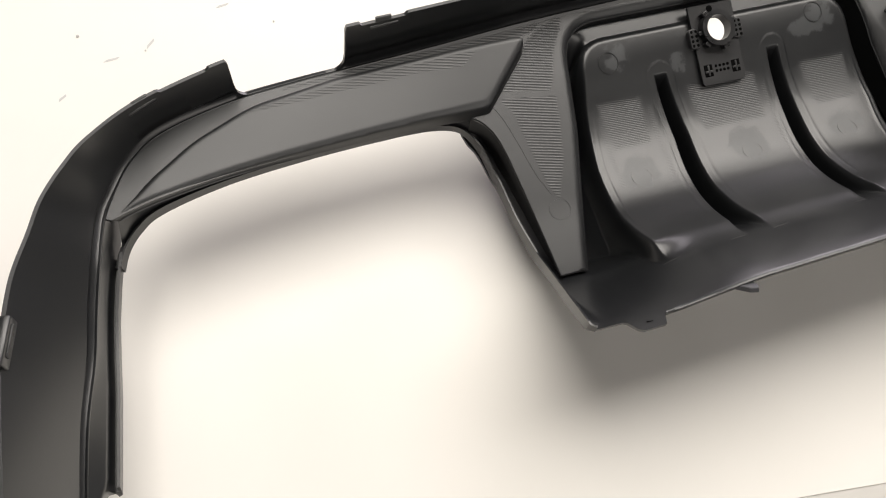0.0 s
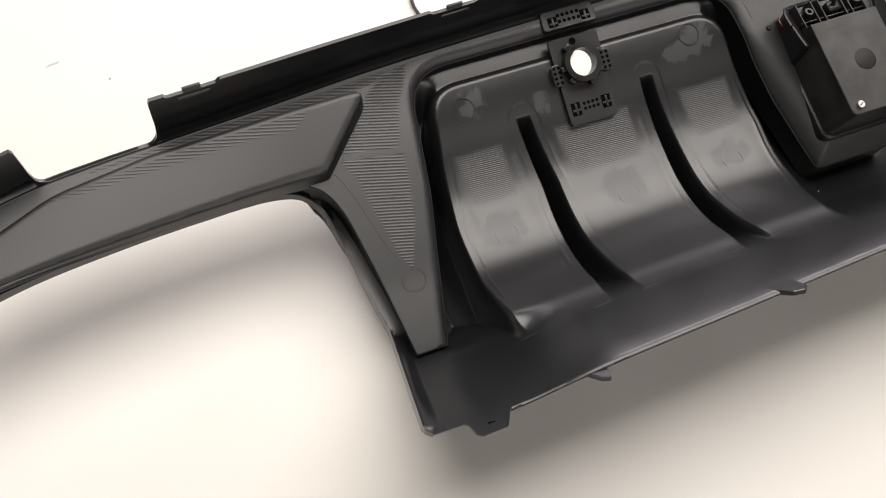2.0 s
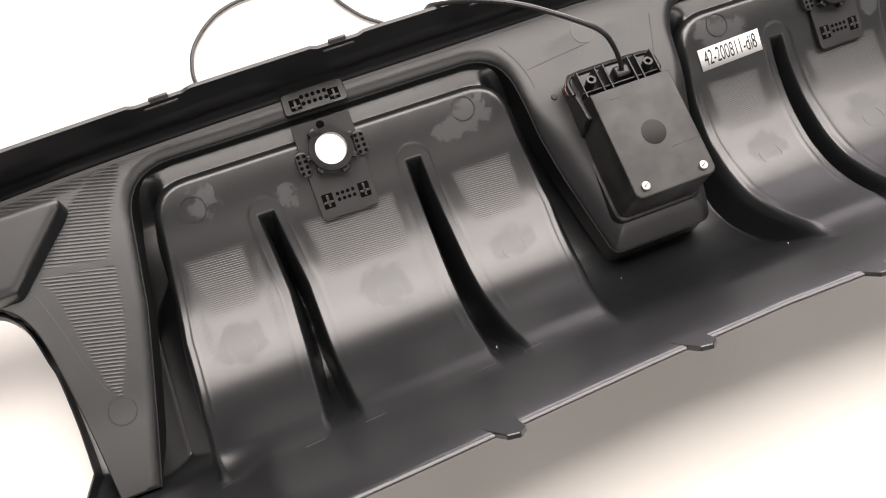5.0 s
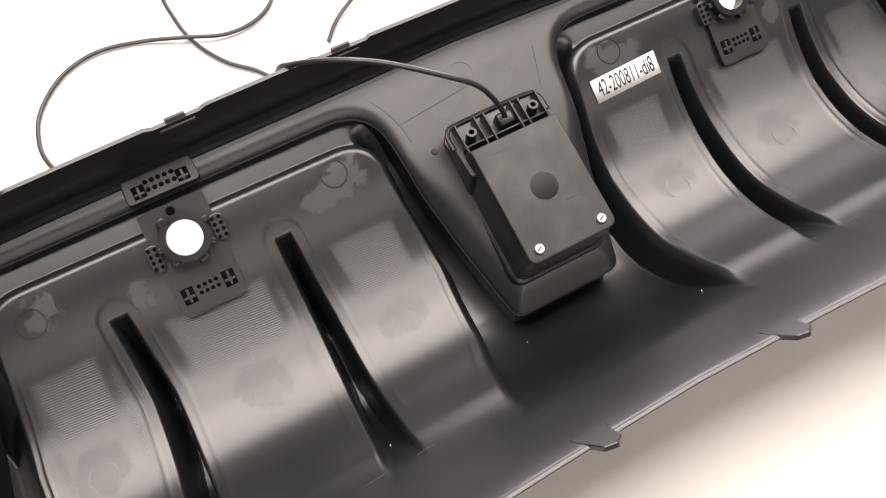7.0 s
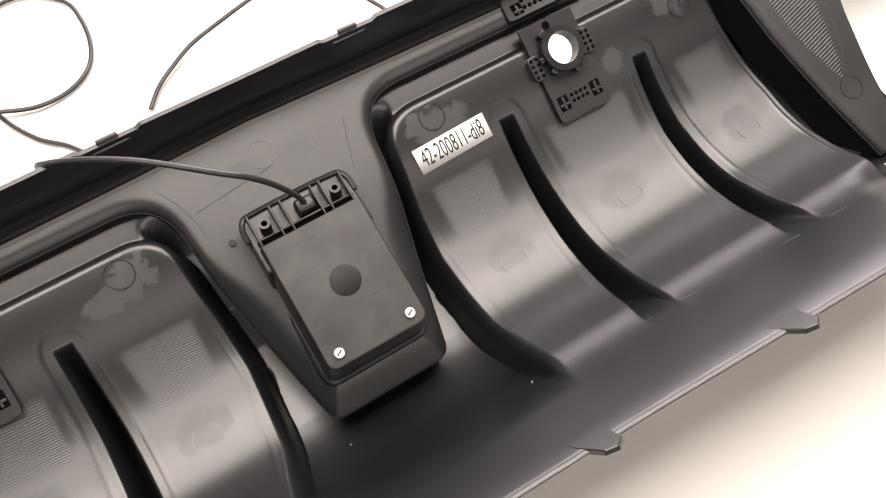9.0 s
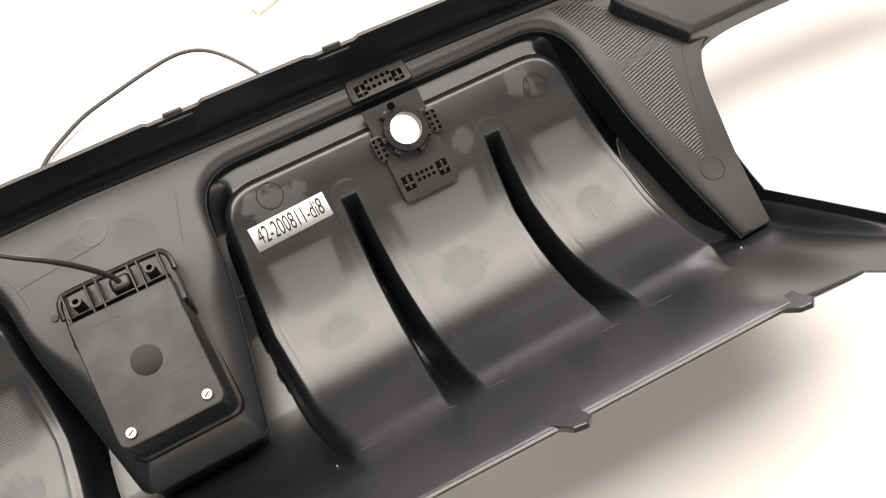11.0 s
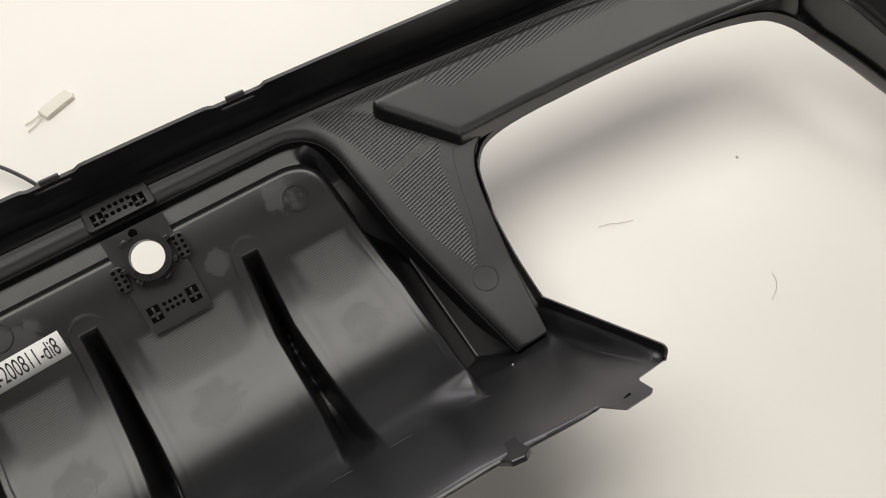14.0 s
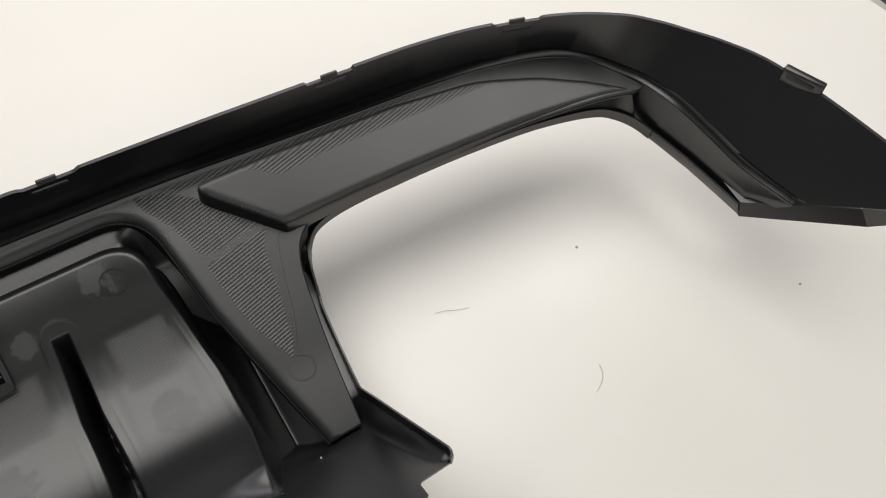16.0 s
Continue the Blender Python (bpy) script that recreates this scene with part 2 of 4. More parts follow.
# ---- the shape of the diffuser ----
def profile(ys, zs, sigma=0.006):
    """A smooth curve z(y) near the given points."""
    y = np.arange(ys[0] - 0.05, ys[-1] + 0.05, 0.0005)
    z = np.interp(y, ys, zs)
    lo, hi = (zs[1] - zs[0]) / (ys[1] - ys[0]), (zs[-1] - zs[-2]) / (ys[-1] - ys[-2])
    z = np.where(y < ys[0], zs[0] + lo * (y - ys[0]), np.where(y > ys[-1], zs[-1] + hi * (y - ys[-1]), z))
    k = np.exp(-0.5 * (np.arange(-60, 61) * 0.0005 / sigma) ** 2)
    pad = np.pad(z, 60, mode="reflect", reflect_type="odd")
    z = np.convolve(pad, k / k.sum(), "valid")
    return lambda q: np.interp(q, y, z)


PANEL_Y = profile([-0.12, -0.098, -0.05, 0.0, 0.045, 0.066, 0.086, 0.105], [0.038, 0.0445, 0.0560, 0.0720, 0.0868, 0.0932, 0.0995, 0.1045], 0.006)
PILLOW_Y = profile([-0.17, -0.11, -0.085, -0.06, -0.035, 0.0, 0.0265, 0.0405, 0.055, 0.07, 0.09], [0.133, 0.082, 0.062, 0.0505, 0.0475, 0.0525, 0.0622, 0.0708, 0.0800, 0.087, 0.094], 0.008)
TRAY_MID = profile([-0.18, -0.156, -0.125, -0.10, -0.08, -0.06, -0.03, 0.0, 0.04, 0.09], [0.150, 0.130, 0.094, 0.066, 0.050, 0.041, 0.036, 0.036, 0.050, 0.080], 0.007)
TRAY_FAR = profile([-0.20, -0.166, -0.13, -0.11, -0.09, -0.06, -0.03, 0.0, 0.04, 0.09], [0.155, 0.1165, 0.070, 0.046, 0.034, 0.032, 0.034, 0.036, 0.050, 0.080], 0.007)


def tray_z(ax, y):
    k = smooth(0.290, 0.376, ax)
    z = TRAY_MID(y) * (1 - k) + TRAY_FAR(y) * k
    edge = ax - 0.4035 + 0.137 * (y + 0.0775)
    side = np.interp(y, [-0.1682, -0.1610, -0.0775], [0.1165, 0.1125, 0.0350])
    return z + (np.maximum(side, z) - z) * smooth(-0.013, -0.002, edge) * smooth(-0.070, -0.085, y)


def panel_z(ax, y):
    """The strip along the top and the two legs, running out along the arms below the insets."""
    t = np.clip((ax - 0.42) / 0.24, 0, 1)
    arm = np.interp(ax, RIDGE[:, 0], RIDGE[:, 2]) - (0.30 - 0.25 * t) * (np.interp(ax, RIDGE[:, 0], RIDGE[:, 1]) - y)
    arm = np.minimum(arm, inset_z(ax, y) - 0.0012)
    f = smooth(0.40, 0.48, ax)
    return PANEL_Y(y) * (1 - f) + arm * f


def panel_top(x, y):
    """The panel with its edges rolled down into the bays."""
    d, _ = polygon_field(BAY, np.abs(x), y)
    mid = smooth(0.075, 0.06, np.abs(x)) * smooth(0.05, 0.0, y)
    wide = 0.0062 + 0.012 * mid
    return panel_z(np.abs(x), y) - (0.0034 + 0.008 * mid) * np.clip((wide - d) / wide, 0, 1) ** 2


# half of the plan, for x and -x alike
# pairs of ridge and crest: the foot and the rim of the flange, then of the wing
FLANGE = [((0.0, 0.1035, 0.1050), (0.0, 0.106, 0.139)), ((0.1, 0.1010, 0.1043), (0.1, 0.105, 0.1405)), ((0.25, 0.0985, 0.1037), (0.25, 0.101, 0.1415)), ((0.36, 0.0945, 0.1025), (0.36, 0.0955, 0.1425)), ((0.44, 0.0885, 0.1015), (0.44, 0.0905, 0.1428)),
          ((0.50, 0.0850, 0.1003), (0.50, 0.0875, 0.142)), ((0.55, 0.0820, 0.0993), (0.55, 0.087, 0.138)), ((0.60, 0.0765, 0.0980), (0.60, 0.082, 0.134)), ((0.65, 0.0625, 0.0968), (0.655, 0.064, 0.134)), ((0.674, 0.0445, 0.0957), (0.69, 0.040, 0.137)), ((0.6885, 0.0225, 0.0950), (0.7075, 0.0205, 0.1385)), ((0.697, 0.005, 0.0948), (0.7215, 0.000, 0.1392))]
RIDGE, CREST = (curve_through([p[k] for p in FLANGE], 40) for k in (0, 1))
TOP = RIDGE[::10, :2]
ARM = curve_through([(0.6925, 0.0030), (0.66, 0.0115), (0.60, 0.021), (0.52, 0.0272), (0.46, 0.0300)], 8)
LEG_OUT = curve_through([(0.500, 0.0298), (0.473, 0.0325), (0.452, 0.0342), (0.435, 0.0335), (0.4255, 0.0305), (0.416, 0.0235), (0.4095, 0.0125), (0.4052, -0.002), (0.4022, -0.019), (0.3990, -0.0386), (0.3960, -0.0605), (0.3915, -0.0985)], 8)
BAY = rounded([(0.3692, -0.0985), (0.3440, 0.005), (0.3315, 0.0878), (0.0655, 0.0893), (0.0595, 0.030), (0.0385, -0.0630), (-0.02, -0.0630)], [0, 0.06, 0.036, 0.036, 0.1, 0.009, 0], 10)[:-1]
BAY = np.vstack([BAY, [(0.0, -0.0630)]])
RIM = curve_through([(0.6970, -0.0170, 0.0628), (0.6935, -0.0085, 0.0650), (0.6885, -0.0010, 0.0675), (0.6800, 0.0065, 0.0710), (0.667, 0.0135, 0.0745), (0.64, 0.0190, 0.0785), (0.60, 0.0238, 0.0818), (0.55, 0.0284, 0.0822), (0.515, 0.0316, 0.0802), (0.496, 0.0332, 0.0785), (0.475, 0.0362, 0.0745), (0.452, 0.0385, 0.0690), (0.434, 0.0365, 0.0645), (0.424, 0.0290, 0.0605), (0.4180, 0.0170, 0.0570), (0.4140, 0.000, 0.0512),
                     (0.4112, -0.0113, 0.0478), (0.408, -0.0389, 0.043), (0.4055, -0.060, 0.0437), (0.4035, -0.0775, 0.046)], 8)
LOWER = RIM[96:, :2]
TAIL = np.array([(0.4149, -0.1605), (0.4143, -0.1645), (0.4110, -0.1675), (0.3925, -0.1682), (0.3908, -0.1698), (0.3898, -0.1788), (0.3872, -0.1808), (0.3722, -0.1806), (0.3650, -0.1702), (0.30, -0.1692), (0.22, -0.1662), (0.15, -0.1632), (0.08, -0.1602), (0.0, -0.1582)])
LOW_SIDE = ARM[1:] + [0, 0.0006]
INSET = rounded([(0.3650, 0.0778), (0.43, 0.0768), (0.52, 0.0745), (0.585, 0.0670), (0.630, 0.0490), (0.660, 0.0290), (0.6915, 0.0036)] + [tuple(p) for p in LOW_SIDE] + [(0.4105, 0.0315)], [0.006, 0, 0.1, 0.1, 0.1, 0.05, 0] + [0] * len(LOW_SIDE) + [0.005], 6)
PILLOW = rounded([(0.0715, 0.0768), (0.3215, 0.0768), (0.3300, 0.027), (0.3360, -0.02), (0.3365, -0.07), (0.330, -0.128), (0.081, -0.128), (0.066, -0.065), (0.0615, -0.012), (0.064, 0.02)], [0.030, 0.030, 0.04, 0.06, 0.06, 0.02, 0.02, 0.06, 0.06, 0.06], 8)
UNDER = np.vstack([[(-0.05, 0.092), (0.36, 0.092), (0.43, 0.045)], LOWER[8:], TAIL, [(-0.05, -0.1582)]])
GROOVES = (([0.2530, 0.2530, 0.2530, 0.2510, 0.2552], 0.0375), ([0.1460, 0.1465, 0.1470, 0.1470, 0.1485], 0.0405))


def groove_field(ax, y, line, top):
    """Signed distance, roughly, to one of the narrow troughs between the pillows."""
    cx = np.interp(y, [-0.125, -0.10, -0.068, -0.01, 0.04], line)
    half = np.interp(y, [-0.125, -0.10, -0.05, -0.01, 0.036, 0.04], [0.0110, 0.0078, 0.0050, 0.0038, 0.0026, 0.0024])
    return np.maximum(np.abs(ax - cx) - half, y - top)


def tray_and_pillows(x, y):
    ax = np.abs(x)
    lip = np.interp(ax, [0.0, 0.08, 0.15, 0.22, 0.30, 0.358, 0.36], [-0.1566, -0.1586, -0.1616, -0.1646, -0.1676, -0.1690, -0.19])
    low, pil = tray_z(ax, np.maximum(y, lip)), PILLOW_Y(y)
    d, _ = polygon_field(PILLOW, ax, y)
    near = []
    for line, top in GROOVES:
        g = groove_field(ax, y, line, top)
        near.append(g)
        c = np.interp(y, [-0.125, -0.10, -0.068, -0.01, 0.04], line)
        pad = np.where(y > top, np.hypot(ax - c, y - top), np.abs(ax - c)) - 0.0122
        pil = pil + 0.0004 * smooth(0.0006, -0.0006, pad) * smooth(-0.02, 0.0, y)
        low = low - 0.012 * smooth(0.002, -0.002, g) * smooth(-0.11, -0.06, y) * smooth(0.05, 0.03, y)
    # a fine crease beside the edges of the pillows
    crease = np.minimum.reduce([np.abs(d + 0.0105)] + [np.abs(g - 0.0095) for g in near])
    pil = pil + 0.00035 * np.exp(-((crease / 0.0011) ** 2)) * smooth(-0.10, -0.06, y) * smooth(0.04, 0.015, y) * (d < -0.008)
    # the pillow's rounded edge, dying into the tray towards the lip
    low = low - 0.010 * smooth(0.324, 0.342, ax) * smooth(0.385, 0.362, ax) * smooth(-0.105, -0.075, y)
    low = np.maximum(low, pil - 0.0045 - 0.03 * smooth(0.074, 0.0, y))
    bottom = np.minimum(low, np.where(ax > 0.3, 0.005 + 1.1 * np.abs(ax - 0.3535), 0.005 + 2.0 * np.clip(np.minimum.reduce(near) + 0.005, 0, 0.005)))
    for g in near:
        low = low - 0.020 * np.clip(-g / 0.0035, 0, 1) * smooth(-0.118, -0.075, y) * smooth(0.045, 0.03, y)
    beside = np.maximum(smooth(0.31, 0.325, ax) * smooth(0.378, 0.366, ax), smooth(0.085, 0.075, ax))
    low = low - 0.024 * smooth(0.0, 0.005, d) * beside * smooth(-0.128 + 0.020 * (ax > 0.2), -0.088 + 0.022 * (ax > 0.2), y) * smooth(0.086, 0.066, y)
    low = np.maximum(low, bottom)
    k = np.sin(0.5 * math.pi * np.clip((0.0008 - d) / 0.0070, 0, 1)) ** 0.9
    for g in near:
        k = k * np.sin(0.5 * math.pi * np.clip((g + 0.0006) / 0.0042, 0, 1))
    fade = smooth(-0.128, -0.10, y)
    pil = low * (1 - fade) + pil * fade
    z = low * (1 - k) + np.maximum(pil, low) * k
    return z


def inset_top(x, y):
    d, _ = polygon_field(INSET, np.abs(x), y)
    return inset_z(x, y) - 0.0016 * smooth(-0.0048, 0.0004, d) ** 2


def inset_z(x, y):
    ax = np.abs(x)
    t = np.clip((ax - 0.42) / 0.24, 0, 1)
    return 0.1095 - 0.0078 * t - (0.375 - 0.275 * t) * (0.0775 - y)


def shell_z(x, y):
    """The uppermost surface at a place of the plan."""
    z = tray_and_pillows(x, y)
    d, _ = polygon_field(PANEL, np.abs(x), y)
    return np.where(d < 0, panel_z(np.abs(x), y), z)


PANEL = np.vstack([TOP, ARM[:-8], LEG_OUT, BAY])


def both(half):
    """The closed outline of a half plan and its mirror image."""
    return np.vstack([half, (half[::-1] * [-1, 1])[1:-1]])


SENSOR = [np.array([(s * 0.2 + 0.0160 * math.cos(a), 0.0655 + 0.0130 * math.sin(a)) for a in np.linspace(0, 2 * math.pi, 28, endpoint=False)]) for s in (1, -1)]

# ---- setting ----
def plane(name, sx, sy, m, mat, label, thick=0.03):
    ob = box(name, sx, sy, thick, m @ pose(0, 0, -thick / 2), mat, None, label, 0.0)
    return tagged(ob, kind="structure")


plane("table_top", 3.2, 2.6, pose(-0.54, 0.35, -0.0012), WHITE, "large white matt table top")
board = sheet("white_board", rounded([(-0.95, 1.2), (-0.95, -0.2025), (1.0, -0.472), (1.055, -0.47), (1.055, 0.016), (1.04, 0.05), (1.0552, 1.2)], [0] * 7), lambda x, y: 0 * x, 0.05, 0.0012, SHEET, None, "thin white board lying on the table")
tagged(board, kind="structure")
plane("floor", 7.0, 7.0, pose(0, 0, -0.8), FLOORING, "plain dark room floor")
plane("ceiling", 7.0, 7.0, pose(0, 0, 2.2), CEILING, "plain grey ceiling")
plane("wall_north", 7.0, 3.0, pose(0, 3.5, 0.7, 90, 0, 0), WALL, "plain pale grey painted wall")
plane("wall_south", 7.0, 3.0, pose(0, -3.5, 0.7, -90, 0, 0), WALL, "plain pale grey painted wall")
plane("wall_east", 3.0, 7.0, pose(3.5, 0, 0.7, 0, -90, 0), WALL, "plain pale grey painted wall")
plane("wall_west", 3.0, 7.0, pose(-3.5, 0, 0.7, 0, 90, 0), WALL, "plain pale grey painted wall")

# ---- the diffuser ----
diffuser = tagged(new("bumper_diffuser"), "black moulded plastic bumper diffuser lying face down on white table", "car part")
shell = sheet("inner_tray", both(np.vstack([[(0.0, 0.092)], UNDER[1:-1]])), tray_and_pillows, 0.0013, 0.0030, BLACK, diffuser, holes=SENSOR,
              fine_x=[tuple(sorted((s * a, s * b))) for s in (1, -1) for a, b in ((0.058, 0.074), (0.134, 0.159), (0.240, 0.266), (0.320, 0.341))], fine_y=[(0.031, 0.045), (0.066, 0.081)])
panel = sheet("mounting_panel", both(PANEL), panel_top, 0.0015, 0.0028, BLACK, diffuser)


def skirt(name, line, top, foot, parent, lean=0.0022, mirror=1, flip=1):
    """A wall that drops from the edge of a panel, rounded at its top; the open side lies to the line's left, or to its right where flip is -1."""
    rows = []
    for i, p in enumerate(line):
        t = line[min(i + 1, len(line) - 1)] - line[max(i - 1, 0)]
        n = np.array([-t[1], t[0]]) / (np.linalg.norm(t) + 1e-12) * flip
        z = float(top(np.array([p[0]]), np.array([p[1]]))[0])
        e = p + n * (lean[i] if np.ndim(lean) else lean)
        zf = min(float(foot(np.array([e[0]]), np.array([e[1]]))[0]) - 0.003, z - 0.004)
        ring = [(*(p - n * 0.0008), z - 0.0009), (*(p + n * 0.0001), z - 0.0004), (*(p + n * 0.0004), z - 0.0012), (*(p + n * 0.0008), z - 0.0035), (*e, zf)]
        rows.append(np.array(ring) * [mirror, 1, 1])
    # panel walls get the duller black, which paints their shade
    return strip(name, rows, SHADE_BLACK if name == "panel_wall" else BLACK, parent, "", angle=60)


flat = lambda x, y: panel_z(np.abs(x), y)
edge = np.vstack([LEG_OUT[32:], BAY])
foot_z = lambda x, y: np.maximum(tray_and_pillows(x, y), flat(x, y) - 0.036 + 0.016 * smooth(0.0, 0.03, y) * (np.abs(x) > 0.4))
fine_edge = np.vstack([np.linspace(a, b, 3, endpoint=False) for a, b in zip(edge[:-1], edge[1:])] + [edge[-1:]])
for s in (1, -1):
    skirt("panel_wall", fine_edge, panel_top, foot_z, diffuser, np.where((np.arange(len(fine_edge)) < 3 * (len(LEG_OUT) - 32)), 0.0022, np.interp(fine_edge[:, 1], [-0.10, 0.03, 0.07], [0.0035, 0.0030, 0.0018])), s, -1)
    arm_inset = sheet("arm_inset", INSET * [s, 1], inset_top, 0.0015, 0.0025, BLACK, diffuser)
    skirt("inset_wall", np.vstack([INSET, INSET[:1]]), inset_top, flat, diffuser, 0.0016, s, 1)


def mould_marks(ob, matt):
    """Where the tool marks and flow marks of the mould lie."""
    at = np.zeros(len(ob.data.vertices) * 3)
    ob.data.vertices.foreach_get("co", at)
    vx, vy = np.abs(at.reshape(-1, 3)[:, 0]), at.reshape(-1, 3)[:, 1]
    field = lambda pts, w=0.004: smooth(w * 0.3, -w, polygon_field(np.array(pts), vx, vy)[0])
    hatch = np.maximum(field([(0.331, 0.0945), (0.352, 0.0885), (0.3655, 0.080), (0.382, 0.0615), (0.4005, 0.0450), (0.357, 0.0380), (0.352, 0.0455), (0.345, 0.067), (0.334, 0.084)], 0.0025), field([(0.3535, 0.0335), (0.4000, 0.0400), (0.3918, 0.0275), (0.3864, -0.0027), (0.3804, -0.0322), (0.3746, -0.0444), (0.3619, -0.0146), (0.3563, 0.0124)], 0.0025))
    hatch = np.maximum(hatch, field([(0.40, 0.0755), (0.4226, 0.060), (0.46, 0.062), (0.62, 0.0575), (0.60, 0.0655), (0.50, 0.0735)]) * np.where(at.reshape(-1, 3)[:, 0] > 0, 0.7, 0.3))
    hatch = np.maximum(hatch, field([(0.345, 0.0920), (0.45, 0.0860), (0.56, 0.0790), (0.56, 0.0765), (0.45, 0.0800), (0.36, 0.0845)], 0.002) * 0.8)
    fine = sum(field([(a, 0.030), (b, 0.030), (b - 0.006, -0.010), (a + 0.002, -0.010)], 0.005) for a, b in ((0.080, 0.128), (0.168, 0.236), (0.275, 0.318)))
    fine = np.maximum(fine, sum(field([(a, 0.020), (a + 0.006, 0.020), (a + 0.006, -0.045), (a, -0.040)], 0.002) * 0.45 for a in (0.161, 0.268, 0.313)))
    spot = np.zeros(len(vx))
    for x, y, r, k in ((0.298, -0.032, 0.024, 1.0), (0.1965, -0.030, 0.026, 1.0), (0.1045, -0.030, 0.023, 1.0), (0.292, 0.060, 0.020, 0.7), (0.098, 0.060, 0.022, 0.9), (0.12, 0.055, 0.018, 0.7), (0.02, 0.075, 0.020, 0.8), (0.235, 0.045, 0.016, 0.6)):
        spot = np.maximum(spot, k * smooth(r, 0.25 * r, np.hypot(vx - x, (vy - y) * 1.15)))
    for key, value in (("hatch", hatch), ("fine_hatch", fine), ("patch", spot), ("matt", np.full(len(vx), matt))):
        ob.data.attributes.new(key, "FLOAT", "POINT").data.foreach_set("value", np.ascontiguousarray(value, dtype=np.float32))


mould_marks(shell, 0.0)
mould_marks(panel, 1.0)
for ob in diffuser.children:
    if ob.name.startswith("arm_inset"):
        mould_marks(ob, 1.0)

CLIPS = (0.0725, 0.176, 0.2925, 0.479, 0.625)


def crest_at(ax):
    return np.array([ax, np.interp(ax, CREST[:, 0], CREST[:, 1]), np.interp(ax, CREST[:, 0], CREST[:, 2])])


def cut(c):
    """How much of the flange's height stands: gaps beside the clips."""
    near = min(abs(c[0] - x) for x in CLIPS)
    return 1 - 0.05 * float(smooth(0.018, 0.0165, near))


WING = [((0.7035, -0.024, 0.0942), (0.735, -0.022, 0.14)), ((0.711, -0.054, 0.0868), (0.750, -0.055, 0.14)), ((0.7185, -0.088, 0.0790), (0.7605, -0.115, 0.14)), ((0.7285, -0.130, 0.077), (0.769, -0.215, 0.14))]
WING_WEST = [(WING[0][0], (0.7305, -0.022, 0.14)), (WING[1][0], (0.744, -0.055, 0.14)), (WING[2][0], (0.753, -0.105, 0.14)), (WING[3][0], (0.757, -0.175, 0.14)), ((0.740, -0.195, 0.068), (0.760, -0.26, 0.14))]
# rim of the opening beside each wing: y, x and height
SLOT = [(0.024, 0.6860, 0.062), (0.012, 0.6900, 0.060), (-0.004, 0.6945, 0.0545), (-0.025, 0.700, 0.052), (-0.053, 0.705, 0.051), (-0.080, 0.7085, 0.0495), (-0.106, 0.7115, 0.048), (-0.168, 0.7205, 0.046)]

